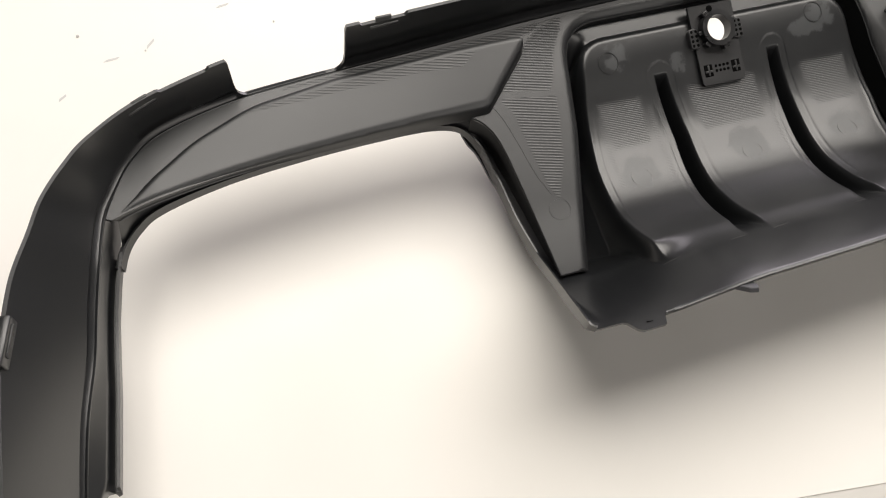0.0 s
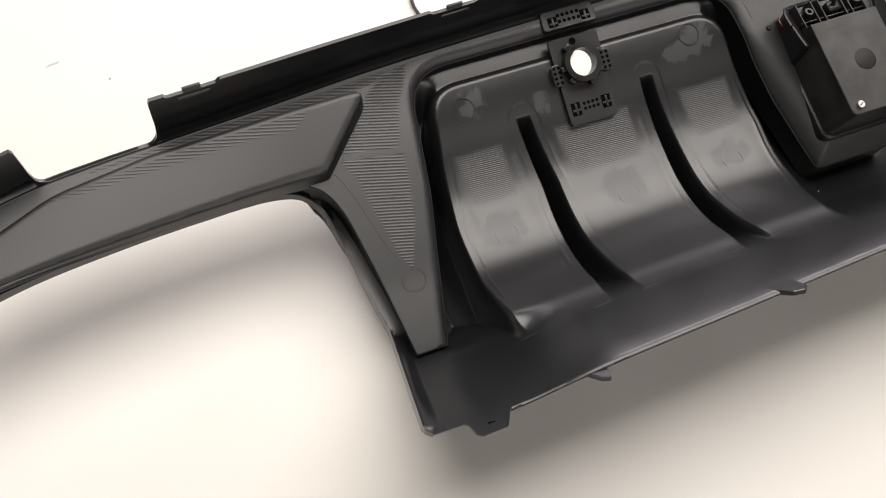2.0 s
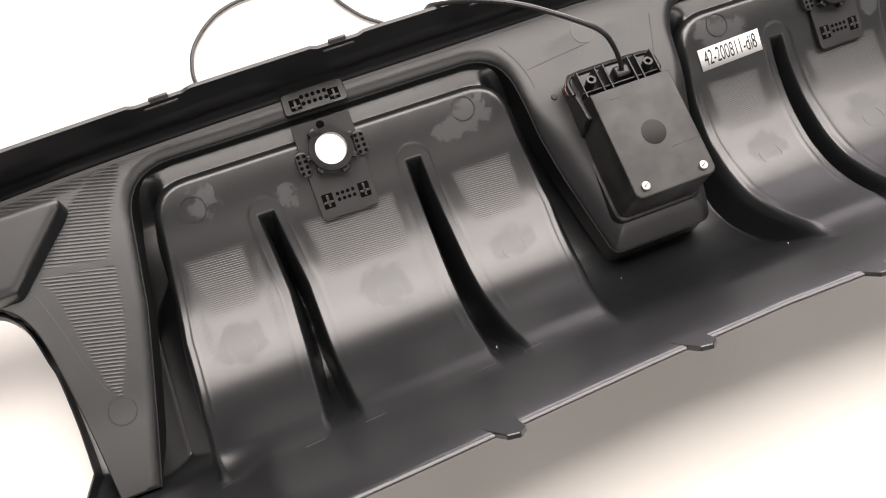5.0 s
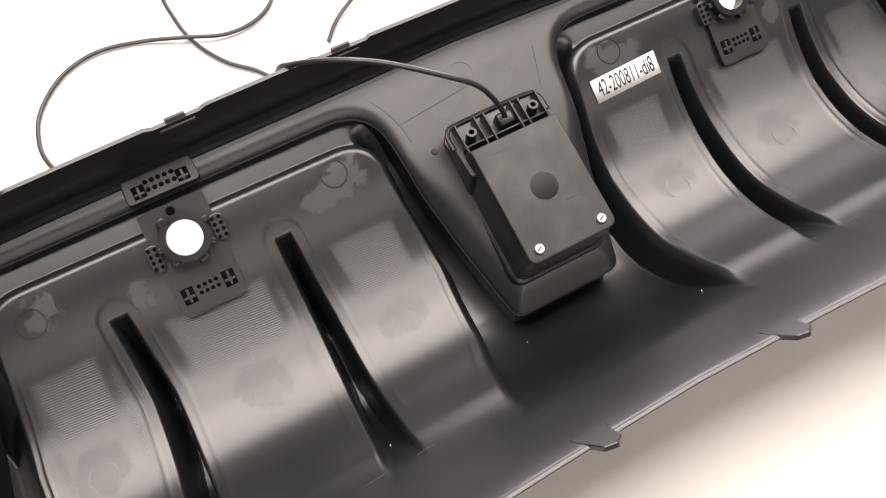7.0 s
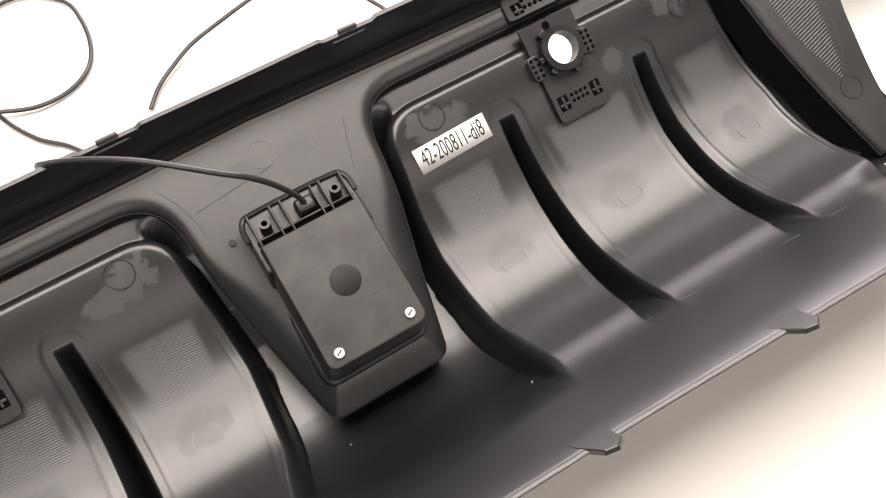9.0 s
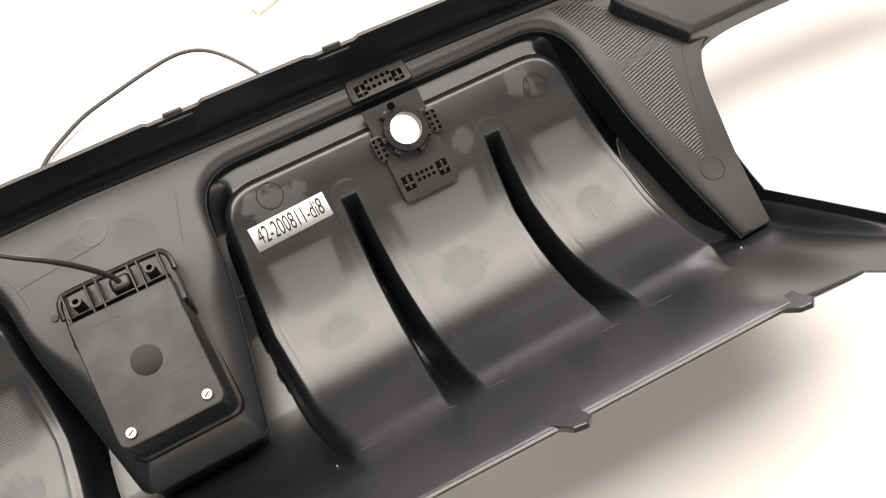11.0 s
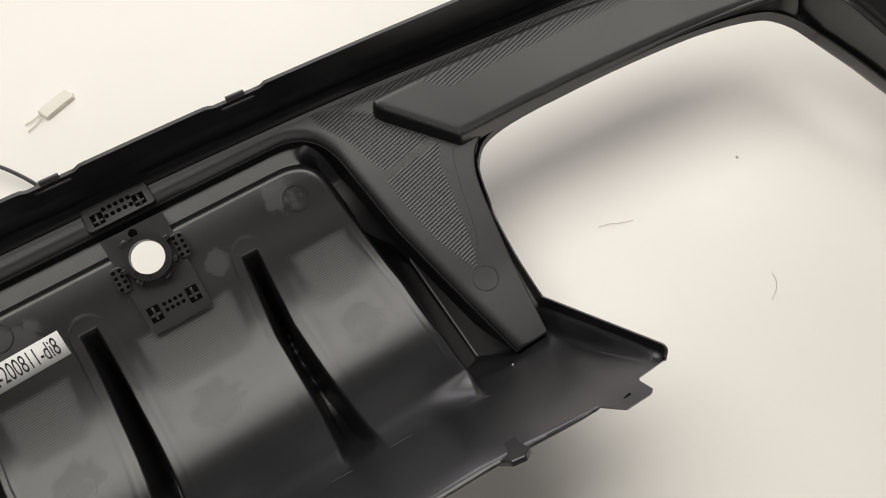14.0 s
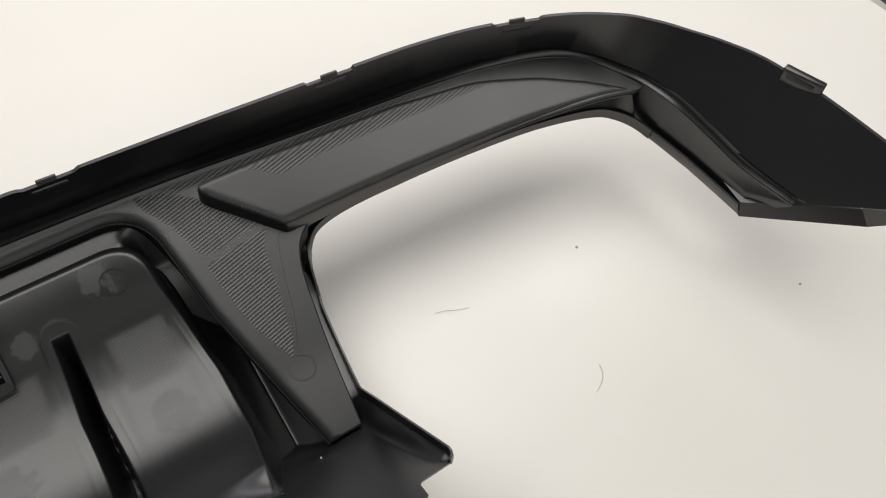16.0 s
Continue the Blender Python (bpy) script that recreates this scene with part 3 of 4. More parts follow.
for s, tail in ((1, WING), (-1, WING_WEST)):
    ridge, crest = (curve_through([p[k] for p in FLANGE + tail], 40) for k in (0, 1))
    rows = []
    for i, (b, c) in enumerate(zip(ridge, crest)):
        t = ridge[min(i + 1, len(ridge) - 1)] - ridge[max(i - 1, 0)]
        out = np.array([-t[1], t[0], 0.0]) * [1, 1, 0]
        out = out / np.linalg.norm(out)
        f = cut(c)
        if s < 0 and i < len(RIDGE):
            gap = min(c[0] - 0.509, 0.5925 - c[0])
            f *= 1 - 0.985 * float(smooth(-0.0015, 0.0015, gap)) if gap < 0.0015 else 0.015
            if 0.0 < gap < 0.012:
                f = max(f, 0.35 * (1 - math.sqrt(1 - (1 - gap / 0.012) ** 2)))
        up, far = 0.0115 - 0.006 * float(smooth(0.45, 0.68, b[0])), 0.0020 + 0.0016 * float(smooth(0.5, 0.69, b[0]))
        wall = lambda k, o=0.0: b + (c - b) * k + out * o
        k = up / (c[2] - b[2])
        tight = float(smooth(0.685, 0.699, b[0]))
        ring = [b - out * (0.0040 - 0.0030 * tight) - [0, 0, 0.0030 - 0.0012 * tight], b - out * 0.0008 + [0, 0, 0.0002], b + out * 0.0003 + [0, 0, 0.0001], b + out * 0.0010 - [0, 0, 0.0006], b + out * far + [0, 0, 0.0010 * f],
                b + out * (far + 0.0008) + [0, 0, 0.5 * up * f], wall(k * f, 0.0012 * f), wall(k * f, 0.0006 * f) + [0, 0, 0.0006 * f], wall(0.65 * f), wall(f), wall(f, 0.0026), b + out * (far + 0.0036) - [0, 0, 0.003]]
        rows.append(np.array(ring) * [s, 1, 1])
    strip("upper_flange", rows, BLACK, diffuser, closed=True, angle=50)
    # the inner face of the wing and the slot beside it
    ys = np.linspace(0.020, SLOT[-1][0] if s < 0 else -0.106, 40)
    by_y = ridge[len(RIDGE) - 60:]
    order = np.argsort(by_y[:, 1])
    rows, skin = [], []
    for y0 in ys:
        cx, cz = np.interp(-y0, [-q[0] for q in SLOT], [q[1] for q in SLOT]), np.interp(-y0, [-q[0] for q in SLOT], [q[2] for q in SLOT])
        ridge_y = y0 - 0.024 * float(smooth(-0.05, -0.11, y0))
        r = np.array([np.interp(ridge_y, by_y[order, 1], by_y[order, k]) for k in range(3)])
        rows.append(np.array([(cx + 0.0046, y0 + 0.003, cz - 0.006), (cx + 0.0050, y0 + 0.003, cz + 0.0165), (cx + 0.0056, y0 + 0.003, cz + 0.0180), r - [0.0010, 0, 0.0014], r + [0.0010, 0, -0.0020], r + [0.003, 0, -0.005], (cx + 0.010, y0 + 0.003, cz - 0.006)]) * [s, 1, 1])
        if y0 < -0.0075:
            skin.append(np.array([(cx + 0.003, y0, cz - 0.004), (cx, y0, cz), (cx - 0.001, y0 + 0.003, cz + 0.009), (cx + 0.0008, y0 + 0.003, cz + 0.009), (cx + 0.0018, y0 + 0.003, cz - 0.001), (cx + 0.0055, y0 + 0.003, cz - 0.001), (cx + 0.0055, y0 + 0.003, cz - 0.005)]) * [s, 1, 1])
    strip("wing_skin", skin, BLACK, diffuser, closed=True, angle=50)
    strip("wing_face", rows, BLACK, diffuser, closed=True, angle=50)
# the end turned down below the wing
box("corner_web", 0.010, 0.006, 0.010, pose(0.7215, -0.1010, 0.0470, 0, 0, -42), BLACK, diffuser, "", 0.001)
box("corner_web", 0.014, 0.012, 0.004, pose(0.7205, -0.0980, 0.0495, 0, 0, -42), BLACK, diffuser, "", 0.0008)
box("corner_web", 0.011, 0.011, 0.003, pose(0.7280, -0.0996, 0.0430, 0, 0, -42), BLACK, diffuser, "", 0.0008)
a, b, c, e = (np.array(v) for v in ((0.7115, -0.1075, 0.047), (0.768, -0.1700, 0.069), (0.7124, -0.1025, 0.0585), (0.7665, -0.160, 0.0800)))
strip("wing_end", [np.array([c + (e - c) * f + [0.004, 0.040, -0.004], c + (e - c) * f + [0.003, 0.038, 0.002], c + (e - c) * f, a + (b - a) * f, a + (b - a) * f + [0, 0.003, 0.001]]) for f in np.linspace(0, 1, 9)], BLACK, diffuser, closed=True)
strip("wing_end", [np.array([b, e, e + [0.002, 0.003, 0], b + [0.002, 0.003, 0]]), np.array([(0.776, -0.190, 0.093), (0.774, -0.186, 0.101), (0.776, -0.184, 0.101), (0.778, -0.188, 0.093)]), np.array([(0.784, -0.215, 0.130), (0.783, -0.212, 0.137), (0.785, -0.210, 0.137), (0.786, -0.213, 0.130)])], BLACK, diffuser, closed=True)

# the edge turned down round the exhaust openings
tail_z = lambda x, y: np.interp(y, [-0.1682, -0.1610, -0.0775], [0.1215, 0.1205, 0.0460]) - 0.002 * (x < 0.40)
tail_xy = np.vstack([np.linspace(RIM[-1, :2], TAIL[0], 16)[1:], curve_through(TAIL[:3], 4)[1:]])
EDGE = np.vstack([RIM, np.column_stack([tail_xy, tail_z(tail_xy[:, 0], tail_xy[:, 1])])])
for s in (1, -1):
    rows = []
    for i, (x, y, z) in enumerate(EDGE):
        t = EDGE[min(i + 1, len(EDGE) - 1)] - EDGE[max(i - 1, 0)]
        nx, ny = np.array([-t[1], t[0]]) / np.linalg.norm(t[:2])
        if nx * (x - 0.55) + ny * (y + 0.1) > 0:
            nx, ny = -nx, -ny
        low = min(z, float(tray_and_pillows(np.array([x - 0.003]), np.array([y]))[0])) - 0.004
        arm = float(smooth(0.415, 0.430, x))
        reach = 0.014 - 0.009 * float(smooth(0.672, 0.69, x))
        web = float(flat(np.array([x + nx * -reach]), np.array([y - ny * reach]))[0]) - 0.004
        web = web * float(smooth(-0.004, 0.004, y)) + (z - 0.004) * (1 - float(smooth(-0.004, 0.004, y)))
        inner = web * arm + max(low, z - 0.03) * (1 - arm)
        deep = np.interp(x, [0.40, 0.412, 0.43, 0.61, 0.70], [0.0115, 0.0115, 0.006, 0.006, 0.0095])
        deep = deep if y > -0.163 else 0.006
        wide = 0.0055 * (1 - arm) + reach * arm
        rows.append(np.array([((x + q * nx) * s, y + q * ny, w) for q, w in ((0.0, z - 0.0003), (0.0008, z - deep), (-wide, min(inner, z - deep) - 0.001), (-wide, inner), (-0.0022, min(inner, z - 0.003)), (-0.0012, z))]))
    strip("opening_edge", rows, BLACK, diffuser, closed=True, angle=50)

# small upright clips on the flange
for s in (1, -1):
    for ax in CLIPS:
        if s < 0 and ax > 0.6:
            ax = 0.655
        c = crest_at(ax)
        e = crest_at(ax + 0.002) - crest_at(ax - 0.002)
        turn = math.degrees(math.atan2(e[1], e[0])) * s
        m = pose(c[0] * s, c[1], c[2], 0, 0, turn)
        clip = box("clip", 0.012, 0.0022, 0.0085, m @ pose(0, 0.0012, -0.0036, -12), CLIP, diffuser, "grey upright clip", 0.0006)
        box("clip_bar", 0.022, 0.0016, 0.003, m @ pose(0, -0.0006, -0.0062, -8), BLACK, clip, "", 0.0008)
for s, x, y, z, turn in ((1, 0.7555, -0.078, 0.1405, -70), (-1, 0.7500, -0.090, 0.1405, -76)):
    clip = box("clip", 0.030, 0.006, 0.012, pose(x * s, y, z, 0, 0, turn * s), BLACK, diffuser, "black slotted clip", 0.0012)
    box("slot", 0.020, 0.002, 0.003, pose((x - 0.0032) * s, y, z + 0.001, 0, 0, turn * s), GLOSSY, clip, "", 0.0004)


# the lip turned down along the lower edge
rows = []
for x in np.linspace(-0.364, 0.364, 61):
    y = np.interp(abs(x), [0.0, 0.08, 0.15, 0.22, 0.30, 0.365], [-0.1582, -0.1602, -0.1632, -0.1662, -0.1692, -0.1702])
    z = float(tray_and_pillows(np.array([x]), np.array([y]))[0])
    rows.append(np.array([(x, y + 0.0010, z - 0.0004), (x, y - 0.0003, z - 0.0001), (x, y - 0.0008, z - 0.0007), (x, y - 0.0004, z - 0.0050), (x, y + 0.0012, z - 0.0050)]))
strip("lower_lip", rows, BLACK, diffuser, closed=True)


# hooked tabs under the lower lip
def tab(x, y, z, wide, mat, label, hang=1.0):
    bm = bmesh.new()
    pts = [(-0.5 * wide - 0.006, 0.006), (-0.5 * wide - 0.004, 0.001), (-0.25 * wide, -0.008), (0.2 * wide, -0.0095), (0.5 * wide, -0.0065), (0.42 * wide, 0.0), (0.5 * wide, 0.006)]
    vs = [bm.verts.new((a * 1.1, b * (1.35 * hang if b < 0 else 1.0) + 0.002, 0)) for a, b in pts]
    f = bm.faces.new(vs)
    ret = bmesh.ops.extrude_face_region(bm, geom=[f])
    bmesh.ops.translate(bm, verts=[v for v in ret["geom"] if isinstance(v, bmesh.types.BMVert)], vec=(0, 0, -0.0035))
    bmesh.ops.recalc_face_normals(bm, faces=bm.faces[:])
    bmesh.ops.bevel(bm, geom=bm.edges[:], offset=0.0005, segments=1, affect="EDGES")
    bm.transform(pose(x, y, z, -46, 0, 0))
    return part("lip_tab", bm, mat, diffuser, label)


for x in (0.0595, 0.1775, 0.311):
    for s in (1, -1):
        y = np.interp(x, [0, 0.08, 0.15, 0.22, 0.3], [-0.1555, -0.1575, -0.1605, -0.1635, -0.1665])
        z = float(tray_z(np.array([x]), np.array([y]))[0])
        tab(x * s, y, z - (0.004 if (s < 0 and x > 0.3) else -0.0005), 0.009 if (s < 0 and x > 0.3) else 0.014, TAB if (s < 0 and x > 0.3) else BLACK, "pale grey worn tab" if (s < 0 and x > 0.3) else "", 1.25 if (s < 0 and x > 0.3) else 1.0)

for s in (1, -1):
    z = float(tray_and_pillows(np.array([0.3786]), np.array([-0.1739]))[0])
    # flat black strip in place of a cut; the shade is painted
    box("slit", 0.0042, 0.0010, 0.0006, pose(0.3786 * s, -0.1739, z, -52, 0, 8 * s), HOLE_SHADE, diffuser, "narrow black strip painted as gap shade", 0.0)

# ---- brake light ----
def prism(name, poly, top, m, mat, parent, label="", deep=0.01, grow=0.0, round_top=0.0015):
    """A rounded block: an outline raised to top and drawn down by deep, growing outwards on its way down."""
    p = np.array(poly)
    c = p.mean(0)
    u = (p - c) / np.linalg.norm(p - c, axis=1)[:, None]
    rings = [(p - u * round_top, top), (p - u * 0.3 * round_top, top - 0.3 * round_top), (p, top - round_top), (p + u * grow, top - deep)]
    rows = [np.array([tuple(m @ Vector((a, b, z))) for a, b in ring]) for ring, z in rings]
    return strip(name, rows[::-1], mat, parent, label, closed=True, angle=15)


def disc(name, r, m, mat, parent, label="", h=0.0006, n=24, inner=0.0):
    a = np.linspace(0, 2 * math.pi, n, endpoint=False)
    ring = lambda q, z: np.array([tuple(m @ Vector((q * math.cos(t), q * math.sin(t), z))) for t in a])
    if inner:
        rows = [ring(inner, 0), ring(inner, h), ring(r, h), ring(r, 0), ring(inner, 0)]
        return loop_strip(name, rows, mat, parent, label)
    rows = [ring(r, -h), ring(r, h * 0.6), ring(r * 0.9, h)]
    return strip(name, rows, mat, parent, label, closed=True)


def loop_strip(name, rows, mat, parent, label=""):
    verts, faces, m = np.vstack(rows), [], len(rows[0])
    for i in range(len(rows) - 1):
        for j in range(m):
            a, b = i * m + j, i * m + (j + 1) % m
            faces.append((a, b, b + m, a + m))
    return mesh_part(name, verts, faces, mat, parent, label, smooth=False)


brake = tagged(new("brake_light"), "black boxed brake light with two zinc screws and a cable", "brake light")
TILT = pose(0, -0.0155, 0.1038, 12.5)
prism("housing", rounded([(-0.0345, -0.0440), (0.0345, -0.0440), (0.0345, 0.020), (-0.0345, 0.020)], [0.010, 0.010, 0.002, 0.002]), -0.0345, TILT, GLOSSY, brake, deep=0.018, grow=0.0015, round_top=0.0025)
cover = prism("cover", rounded([(-0.0302, -0.039), (0.0302, -0.039), (0.0302, 0.039), (-0.0302, 0.039)], [0.006, 0.006, 0.0008, 0.0008]), 0.0, TILT, SATIN, brake, "flat black plastic cover", deep=0.040, grow=0.0030, round_top=0.0012)
# flat disc; the recess shows only as a painted darker tone
disc("moulding_mark", 0.0088, TILT @ pose(0.0005, 0.001, 0.0), RECESS_SHADE, cover, "round mark darkened as a shallow recess", 0.0003)
for x, y, w, turn in ((0.019, -0.0125, 0.022, 1), (-0.010, 0.031, 0.016, -2)):
    box("scratch", w, 0.00024, 0.0001, TILT @ pose(x, y, 0.00004, 0, 0, turn), CLIP, cover, "fine pale scratch", 0.0)
for s in (1, -1):
    screw = disc("screw", 0.0031, TILT @ pose(0.0217 * s, -0.0318, 0.0004), ZINC, brake, "bright zinc screw head", 0.0016, 18)
    box("screw_slot", 0.0036, 0.0007, 0.0006, TILT @ pose(0.0217 * s, -0.0318, 0.0019, 0, 0, 30), INK, screw, "", 0.0)
prism("lamp_body", rounded([(-0.0335, 0.012), (0.0335, 0.012), (0.0335, 0.0495), (-0.0335, 0.0495)], [0.003, 0.003, 0.007, 0.007]), 0.0995, pose(0, 0, 0), GLOSSY, brake, deep=0.024, round_top=0.0015)
prism("lens_edge", rounded([(-0.0342, 0.038), (0.0342, 0.038), (0.0342, 0.0505), (-0.0342, 0.0505)], [0.003, 0.003, 0.008, 0.008]), 0.0925, pose(0, 0, 0), RED, brake, "dark red lens rim", deep=0.003, round_top=0.001)
for x in (-0.0285, -0.0150, -0.0085, 0.0105, 0.0160, 0.0285):
    box("cooling_rib", 0.0013, 0.026, 0.012, pose(x, 0.033, 0.1015, 9), GLOSSY, brake, "", 0.0004)
box("cross_rib", 0.060, 0.0013, 0.010, pose(0, 0.0295, 0.1005), GLOSSY, brake, "", 0.0004)
box("cable_boss", 0.012, 0.009, 0.012, pose(0.0035, 0.0375, 0.1015, 9), GLOSSY, brake, "", 0.002)
for s in (1, -1):
    disc("screw_boss", 0.0034, pose(0.0219 * s, 0.0352, 0.097), GLOSSY, brake, "", 0.0132, 16, inner=0.0018)


def tube(name, pts, r, mat, parent=None, label="", n=8, steps=10):
    c = curve_through(pts, steps)
    t = np.gradient(c, axis=0)
    t /= np.linalg.norm(t, axis=1)[:, None]
    side = np.cross(t, [0, 0, 1.0])
    side /= np.linalg.norm(side, axis=1)[:, None] + 1e-9
    up = np.cross(side, t)
    a = np.linspace(0, 2 * math.pi, n, endpoint=False)
    rows = [p + r * (np.cos(a)[:, None] * u + np.sin(a)[:, None] * w) for p, u, w in zip(c, side, up)]
    return strip(name, rows, mat, parent, label, closed=True)


tube("lens_frame", [(-0.0335, 0.034, 0.0990), (-0.0335, 0.042, 0.0998), (-0.0315, 0.0470, 0.1000), (-0.0265, 0.0492, 0.1000), (0.0, 0.0497, 0.1000), (0.0265, 0.0492, 0.1000), (0.0315, 0.0470, 0.1000), (0.0335, 0.042, 0.0998), (0.0335, 0.034, 0.0990)], 0.0017, GLOSSY, brake, "glossy black frame round the lens", 8, 6)
tube("cable", [(0.0040, 0.0365, 0.105), (0.001, 0.0385, 0.114), (-0.007, 0.0395, 0.131), (-0.0185, 0.0405, 0.149), (-0.034, 0.0465, 0.1595), (-0.0624, 0.0690, 0.1625), (-0.086, 0.0880, 0.157), (-0.1045, 0.1065, 0.1425), (-0.1105, 0.1140, 0.1320), (-0.1120, 0.122, 0.100), (-0.108, 0.140, 0.050), (-0.098, 0.172, 0.014),
               (-0.0935, 0.200, 0.004), (-0.1030, 0.2190, 0.003), (-0.1206, 0.2373, 0.003), (-0.1353, 0.2653, 0.003), (-0.1409, 0.2935, 0.0035), (-0.140, 0.330, 0.003), (-0.118, 0.362, 0.003), (-0.086, 0.368, 0.003), (-0.0584, 0.3473, 0.003), (-0.0532, 0.3220, 0.003), (-0.0565, 0.2950, 0.003), (-0.0670, 0.2755, 0.003),
               (-0.0865, 0.2640, 0.003), (-0.1115, 0.2620, 0.004), (-0.1390, 0.2715, 0.0055), (-0.172, 0.2861, 0.003), (-0.2065, 0.2920, 0.003), (-0.2364, 0.2830, 0.003), (-0.2600, 0.2605, 0.003), (-0.2700, 0.2370, 0.003), (-0.2700, 0.2110, 0.003), (-0.252, 0.160, 0.003), (-0.235, 0.090, 0.003), (-0.212, 0.075, 0.003), (-0.1900, 0.0930, 0.003), (-0.1750, 0.1120, 0.003), (-0.1605, 0.1267, 0.003), (-0.12, 0.146, 0.003),
               (0.05, 0.150, 0.003), (0.130, 0.170, 0.004), (0.153, 0.200, 0.006), (0.146, 0.224, 0.009), (0.129, 0.252, 0.012), (0.1135, 0.2665, 0.013), (0.095, 0.2715, 0.013), (0.070, 0.2685, 0.012), (0.040, 0.2620, 0.010), (0.010, 0.2550, 0.007), (-0.012, 0.2440, 0.005), (-0.028, 0.2330, 0.004), (-0.041, 0.2190, 0.003)],
     0.00165, RUBBER, brake, "thin black cable trailing over the flange onto the table")


# ---- sensor brackets ----
def bracket(s):
    b = tagged(new("sensor_bracket"), "black plastic parking sensor bracket glued onto the diffuser", "sensor bracket", "sensor brackets")
    P = pose(0.2007 * s, 0.0530, 0.0803, 28.0)
    hole = [(0.0108 * math.cos(a), 0.0112 + 0.0108 * math.sin(a)) for a in np.linspace(0, 2 * math.pi, 40, endpoint=False)]
    plate = rounded([(-0.0198, -0.0332), (0.0198, -0.0332), (0.0205, 0.033), (-0.0205, 0.033)], [0.0035, 0.0035, 0.001, 0.001])
    flat = sheet("plate", plate, lambda x, y: 0 * x + 0.0012, 0.0015, 0.0026, BRACKET, b, holes=[np.array(hole)])
    flat.data.transform(P)
    ring = disc("socket_ring", 0.0148, P @ pose(0, 0.0112, -0.001), GLOSSY, b, "dark raised socket ring", 0.0098, 40, inner=0.0106)
    for k in range(7):
        a = k * math.pi / 3.5 + 0.35 + 0.2 * (k % 2)
        if k == 1:
            continue
        box("ring_lug", 0.0042, 0.0036 + 0.001 * (k % 3), 0.0085 - 0.001 * (k % 2), P @ pose(0.0158 * math.cos(a), 0.0112 + 0.0158 * math.sin(a), 0.0028, 0, 0, math.degrees(a)), GLOSSY, ring, "", 0.0005)
    # black disc on a closed plate, painting the darkness of a hole
    disc("pin_hole_shade", 0.0028, P @ pose(-0.001, 0.0290, 0.0012), HOLE_SHADE, b, "small black disc painted as hole shade", 0.0002, 16)
    # glue pads with studs at both sides
    for q, w in ((1, 0.0005), (-1, -0.002)):
        pad = prism("stud_pad", rounded([(-0.0042, -0.0085), (0.0042, -0.0085), (0.0042, 0.0085), (-0.0042, 0.0085)], [0.004] * 4), 0.0032, P @ pose(0.0205 * q, 0.0085 + w, 0), WEB, b, "glue pad full of small holes", deep=0.006, round_top=0.0008)
        for i in range(2):
            for j in range(4):
                # black discs on the pad paint the shade of small holes
                disc("hole", 0.0013, P @ pose(0.0205 * q + (i - 0.5) * 0.0040, 0.0085 + w + (j - 1.5) * 0.0038, 0.0032), HOLE_SHADE, pad, "", 0.0002, 9)
    # two square pockets and a row of holes near the lower end, shade painted in
    for q in (1, -1):
        pocket = box("pocket", 0.0076, 0.0100, 0.0014, P @ pose(0.0128 * q, -0.0213, 0.0009), HOLE_SHADE, b, "flat black patch painted as recess shade", 0.0003)
        for w, h, dx, dy in ((0.0016, 0.0085, 0, 0), (0.0068, 0.0016, 0, -0.001)):
            box("rib", w, h, 0.0022, P @ pose(0.0128 * q + dx, -0.0213 + dy, 0.0012), WEB, pocket, "", 0.0003)
    for i in range(4):
        for j in range(2):
            disc("hole", 0.0013, P @ pose((i - 1.5) * 0.0036, -0.0185 - j * 0.004, 0.0013), HOLE_SHADE, b, "", 0.0002, 9)
    # the tongue glued to the strip above
    Q = pose(0.1995 * s, 0.0958, 0.1022, 17)
    top = prism("upper_tab", rounded([(-0.0225, -0.0085), (0.0225, -0.0085), (0.0215, 0.0082), (-0.0215, 0.0082)], [0.003, 0.003, 0.005, 0.005]), 0.0022, Q, BRACKET, b, deep=0.006, round_top=0.0008)
    for q in (1, -1):
        # flush black patch paints the pocket's shade
        pocket = box("pocket", 0.0075, 0.0078, 0.0014, Q @ pose(0.0135 * q, -0.0025, 0.0019), HOLE_SHADE, top, "flat black patch painted as recess shade", 0.0003)
        box("rib", 0.0016, 0.007, 0.0022, Q @ pose(0.0135 * q, -0.003, 0.0022), WEB, pocket, "", 0.0003)
        box("rib", 0.0062, 0.0014, 0.0022, Q @ pose(0.0135 * q, -0.004, 0.0022), WEB, pocket, "", 0.0003)
    for i in range(5):
        for j in range(2):
            # more black discs painted as the shade of holes
            disc("hole", 0.0015, Q @ pose((i - 2) * 0.0040, -0.0008 + (j - 0.5) * 0.0048, 0.0022), HOLE_SHADE, top, "", 0.0003, 9)
    return b


bracket(1)
bracket(-1)


# ---- moulding marks on the diffuser ----
def on_shell(x, y):
    e = 0.002
    z = shell_z(np.array([x, x + e, x - e, x, x]), np.array([y, y, y, y + e, y - e]))
    n = Vector((-(z[1] - z[2]) / (2 * e), -(z[3] - z[4]) / (2 * e), 1)).normalized()
    return Matrix.Translation((x, y, z[0])) @ n.to_track_quat("Z", "Y").to_matrix().to_4x4()


def ring_mark(x, y, r=0.0088):
    disc("ejector_mark", r, on_shell(x, y) @ pose(0, 0, -0.0003), BLACK, diffuser, "", 0.0006, 32, inner=r - 0.0007)


for s in (1, -1):
    for x, y in ((0.298, -0.0365), (0.1965, -0.0365), (0.1045, -0.0357), (0.2985, 0.0555), (0.1035, 0.0625)):
        ring_mark(x * s, y)
    ring_mark(0.3765 * s, -0.0505)
ring_mark(-0.002, 0.083)
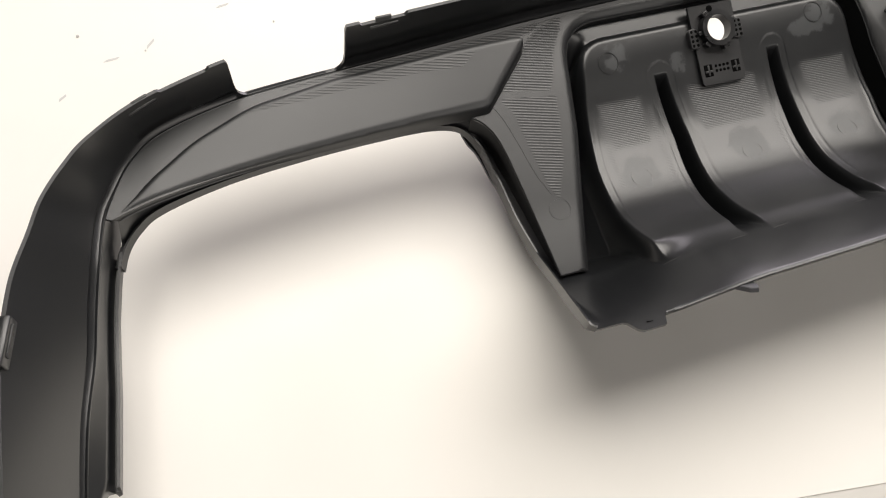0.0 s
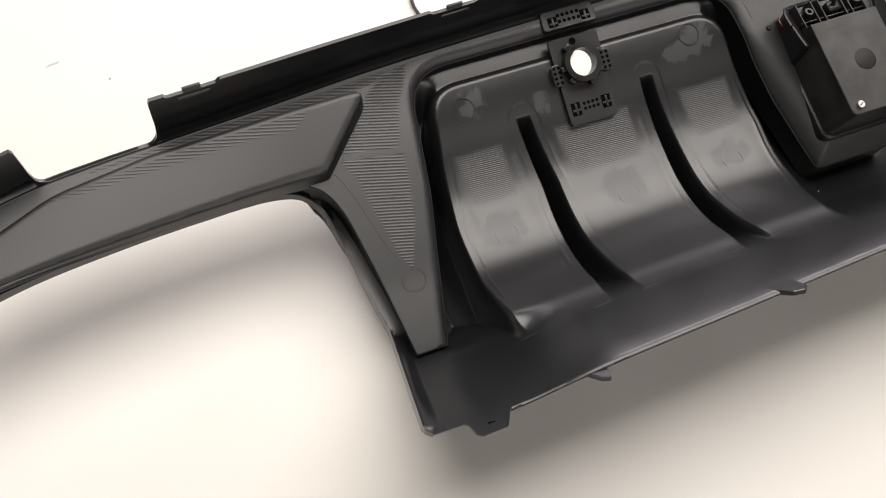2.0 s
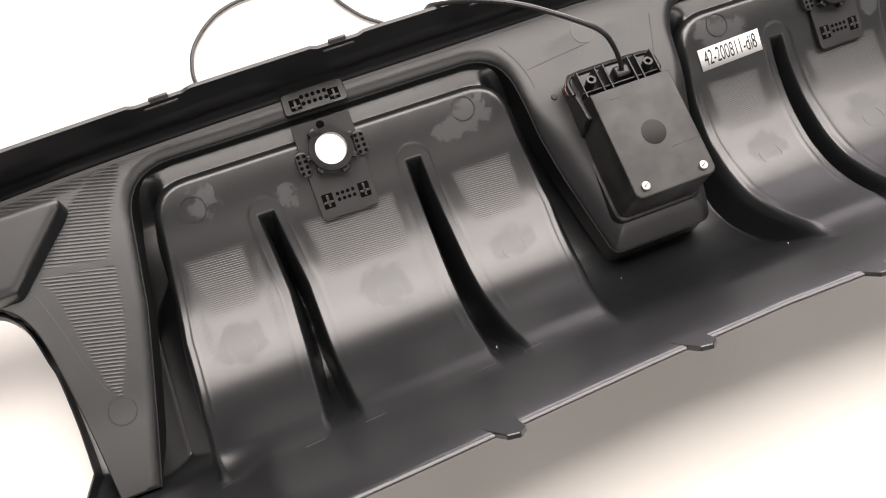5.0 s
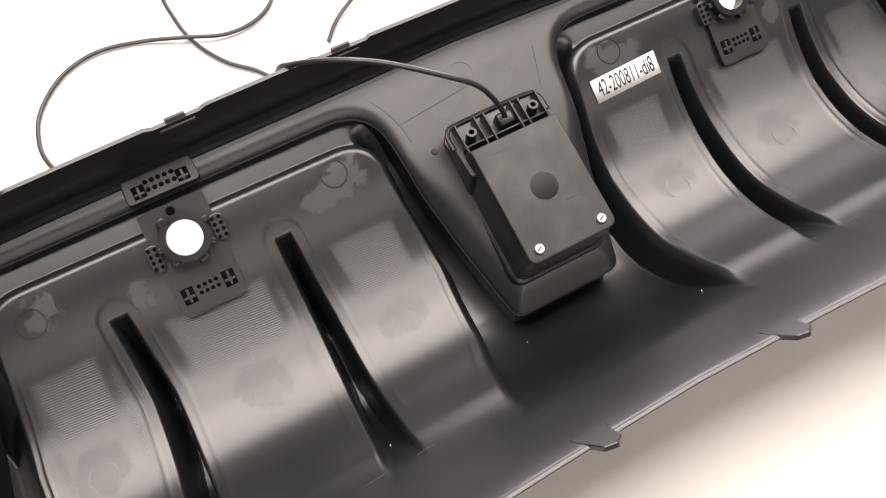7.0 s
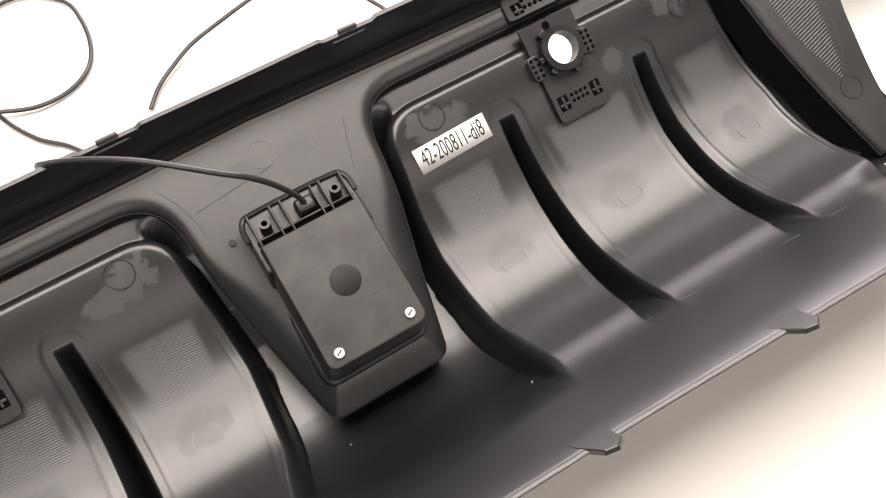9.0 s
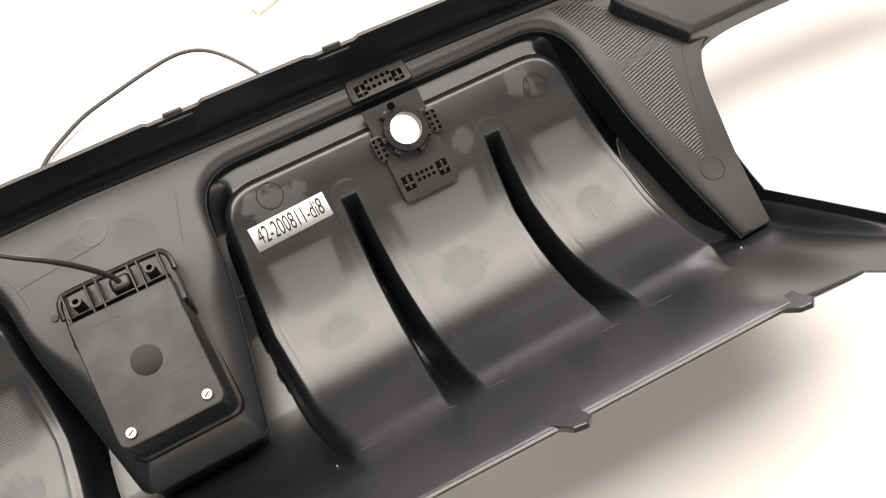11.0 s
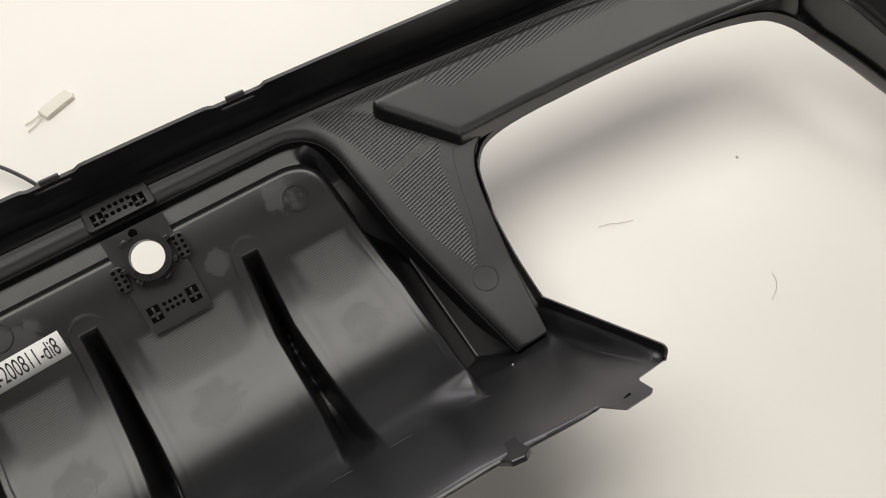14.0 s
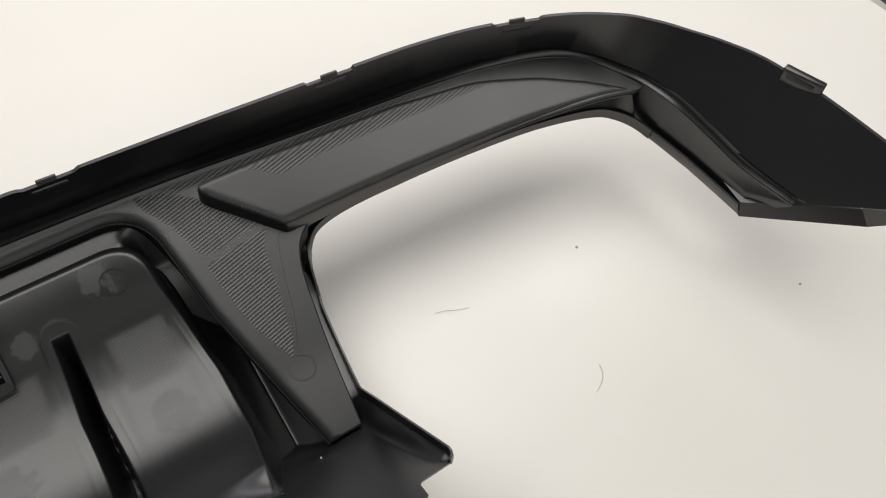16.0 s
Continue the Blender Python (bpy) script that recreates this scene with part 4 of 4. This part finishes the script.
disc("locating_pin", 0.0022, on_shell(-0.041, 0.0455), GLOSSY, diffuser, "small dark pin", 0.0012, 12)

def seam(pts):
    """A fine raised line left by the mould."""
    c = curve_through(pts, 5)
    z = shell_z(c[:, 0], c[:, 1])
    tube("seam_line", [(x, y, h + 0.00005) for (x, y), h in zip(c, z)], 0.0002, CLIP, diffuser, "", 5, 1)


for x, y in ((0.087, -0.1115), (0.1335, -0.1150), (0.1650, -0.1165), (0.2370, -0.1210), (0.2730, -0.1220), (0.3240, -0.1230)):
    for s in (1, -1):
        seam([((x - 0.006) * s, y + 0.0004), (x * s, y), ((x + 0.006) * s, y - 0.0004)])
seam([(-0.0644, 0.0901), (-0.0574, 0.0781), (-0.0531, 0.0657), (-0.0517, 0.0557)])
seam([(0.0515, 0.0811), (0.0475, 0.0681), (0.043, 0.0538)])
seam([(-0.0516, 0.069), (-0.0156, 0.0729), (-0.0008, 0.0741)])
for s in (1, -1):
    seam([(0.4120 * s, 0.0395), (0.4030 * s, 0.0290), (0.3955 * s, 0.0080), (0.3880 * s, -0.0200), (0.3800 * s, -0.0380)])

# ---- sticker ----
sticker = tagged(box("sticker", 0.0530, 0.0163, 0.0003, pose(0, 0, 0), PAPER, None, "", 0.0), "white paper sticker with printed black part code", "sticker")
text = bpy.data.curves.new("printed_code", "FONT")
text.body, text.size, text.align_x, text.align_y = "42-200811-di8", 0.0112, "CENTER", "CENTER"
text.materials.append(INK)
word = new("printed_code", text)
word.parent = sticker
word.matrix_local = pose(0, 0, 0.0004) @ Matrix.Diagonal((0.70, 1.42, 1, 1))
sticker.matrix_world = Matrix.Translation((0.1078, 0.0438, 0.0740)) @ pose(0, 0, 0, 33, 0, 0) @ pose(0, 0, 0, 0, 0, 2.0)

# ---- small things on the table ----
tagpiece = tagged(new("plastic_connector"), "small cream translucent plastic connector lying on the table", "connector")
prism("body", rounded([(-0.0135, -0.0062), (0.0145, -0.0062), (0.0172, -0.002), (0.0162, 0.0062), (-0.0135, 0.0062)], [0.001] * 5), 0.004, pose(0.184, 0.2985, 0, 0, 0, 20), CREAM, tagpiece, deep=0.004)
for q in (1, -1):
    tube("wire", [(0.170, 0.2945 + 0.002 * q, 0.002), (0.164, 0.291 + 0.003 * q, 0.002), (0.156, 0.289 + 0.004 * q, 0.0015)], 0.0006, CREAM, tagpiece)
hair = lambda pts: tagged(tube("hair", pts, 0.00016, HAIR, None, "", 5, 6), "fine pale brown hair lying on the table", "hair")
hair([(0.487, -0.038, 0.0004), (0.495, -0.0405, 0.0008), (0.503, -0.0445, 0.0006), (0.512, -0.0475, 0.0004)])
hair([(0.567, -0.136, 0.0004), (0.5655, -0.1415, 0.0006), (0.561, -0.147, 0.0006), (0.552, -0.152, 0.0004)])
crumb = lambda x, y, r: tagged(disc("crumb", r, pose(x, y, 0.0004), CRUMB, None, "", 0.0006, 7), "tiny grey crumb on the table", "crumb")
for x, y, r in ((0.615, -0.0466, 0.0011), (-0.715, 0.255, 0.0014), (-0.660, 0.225, 0.0008), (-0.543, 0.232, 0.0009), (0.745, -0.165, 0.0009)):
    crumb(x, y, r)

for x, y, r in ((0.1418, -0.062, 0.0006), (-0.1475, -0.099, 0.0004), (0.066, -0.1075, 0.0004), (-0.037, -0.0765, 0.0004), (0.3596, -0.1065, 0.0007), (0.2521, -0.0522, 0.0006)):
    tagged(disc("crumb", r, on_shell(x, y) @ pose(0, 0, 0.0003), CRUMB, None, "", 0.0005, 7), "tiny pale speck in the tray", "crumb")
for x, y, w, turn in ((-0.655, 0.232, 0.014, 50), (-0.690, 0.222, 0.016, 8), (-0.585, 0.262, 0.014, 12), (-0.735, 0.190, 0.010, 40)):
    tagged(prism("smear", rounded([(-0.5 * w, -0.0008), (0.3 * w, -0.0014), (0.5 * w, 0.0004), (-0.2 * w, 0.0012)], [0.0004] * 4), 0.00025, pose(x, y, 0, 0, 0, turn), SMEAR, None, "", deep=0.00025, round_top=0.0001), "faint grey smear on the white board", "smear")
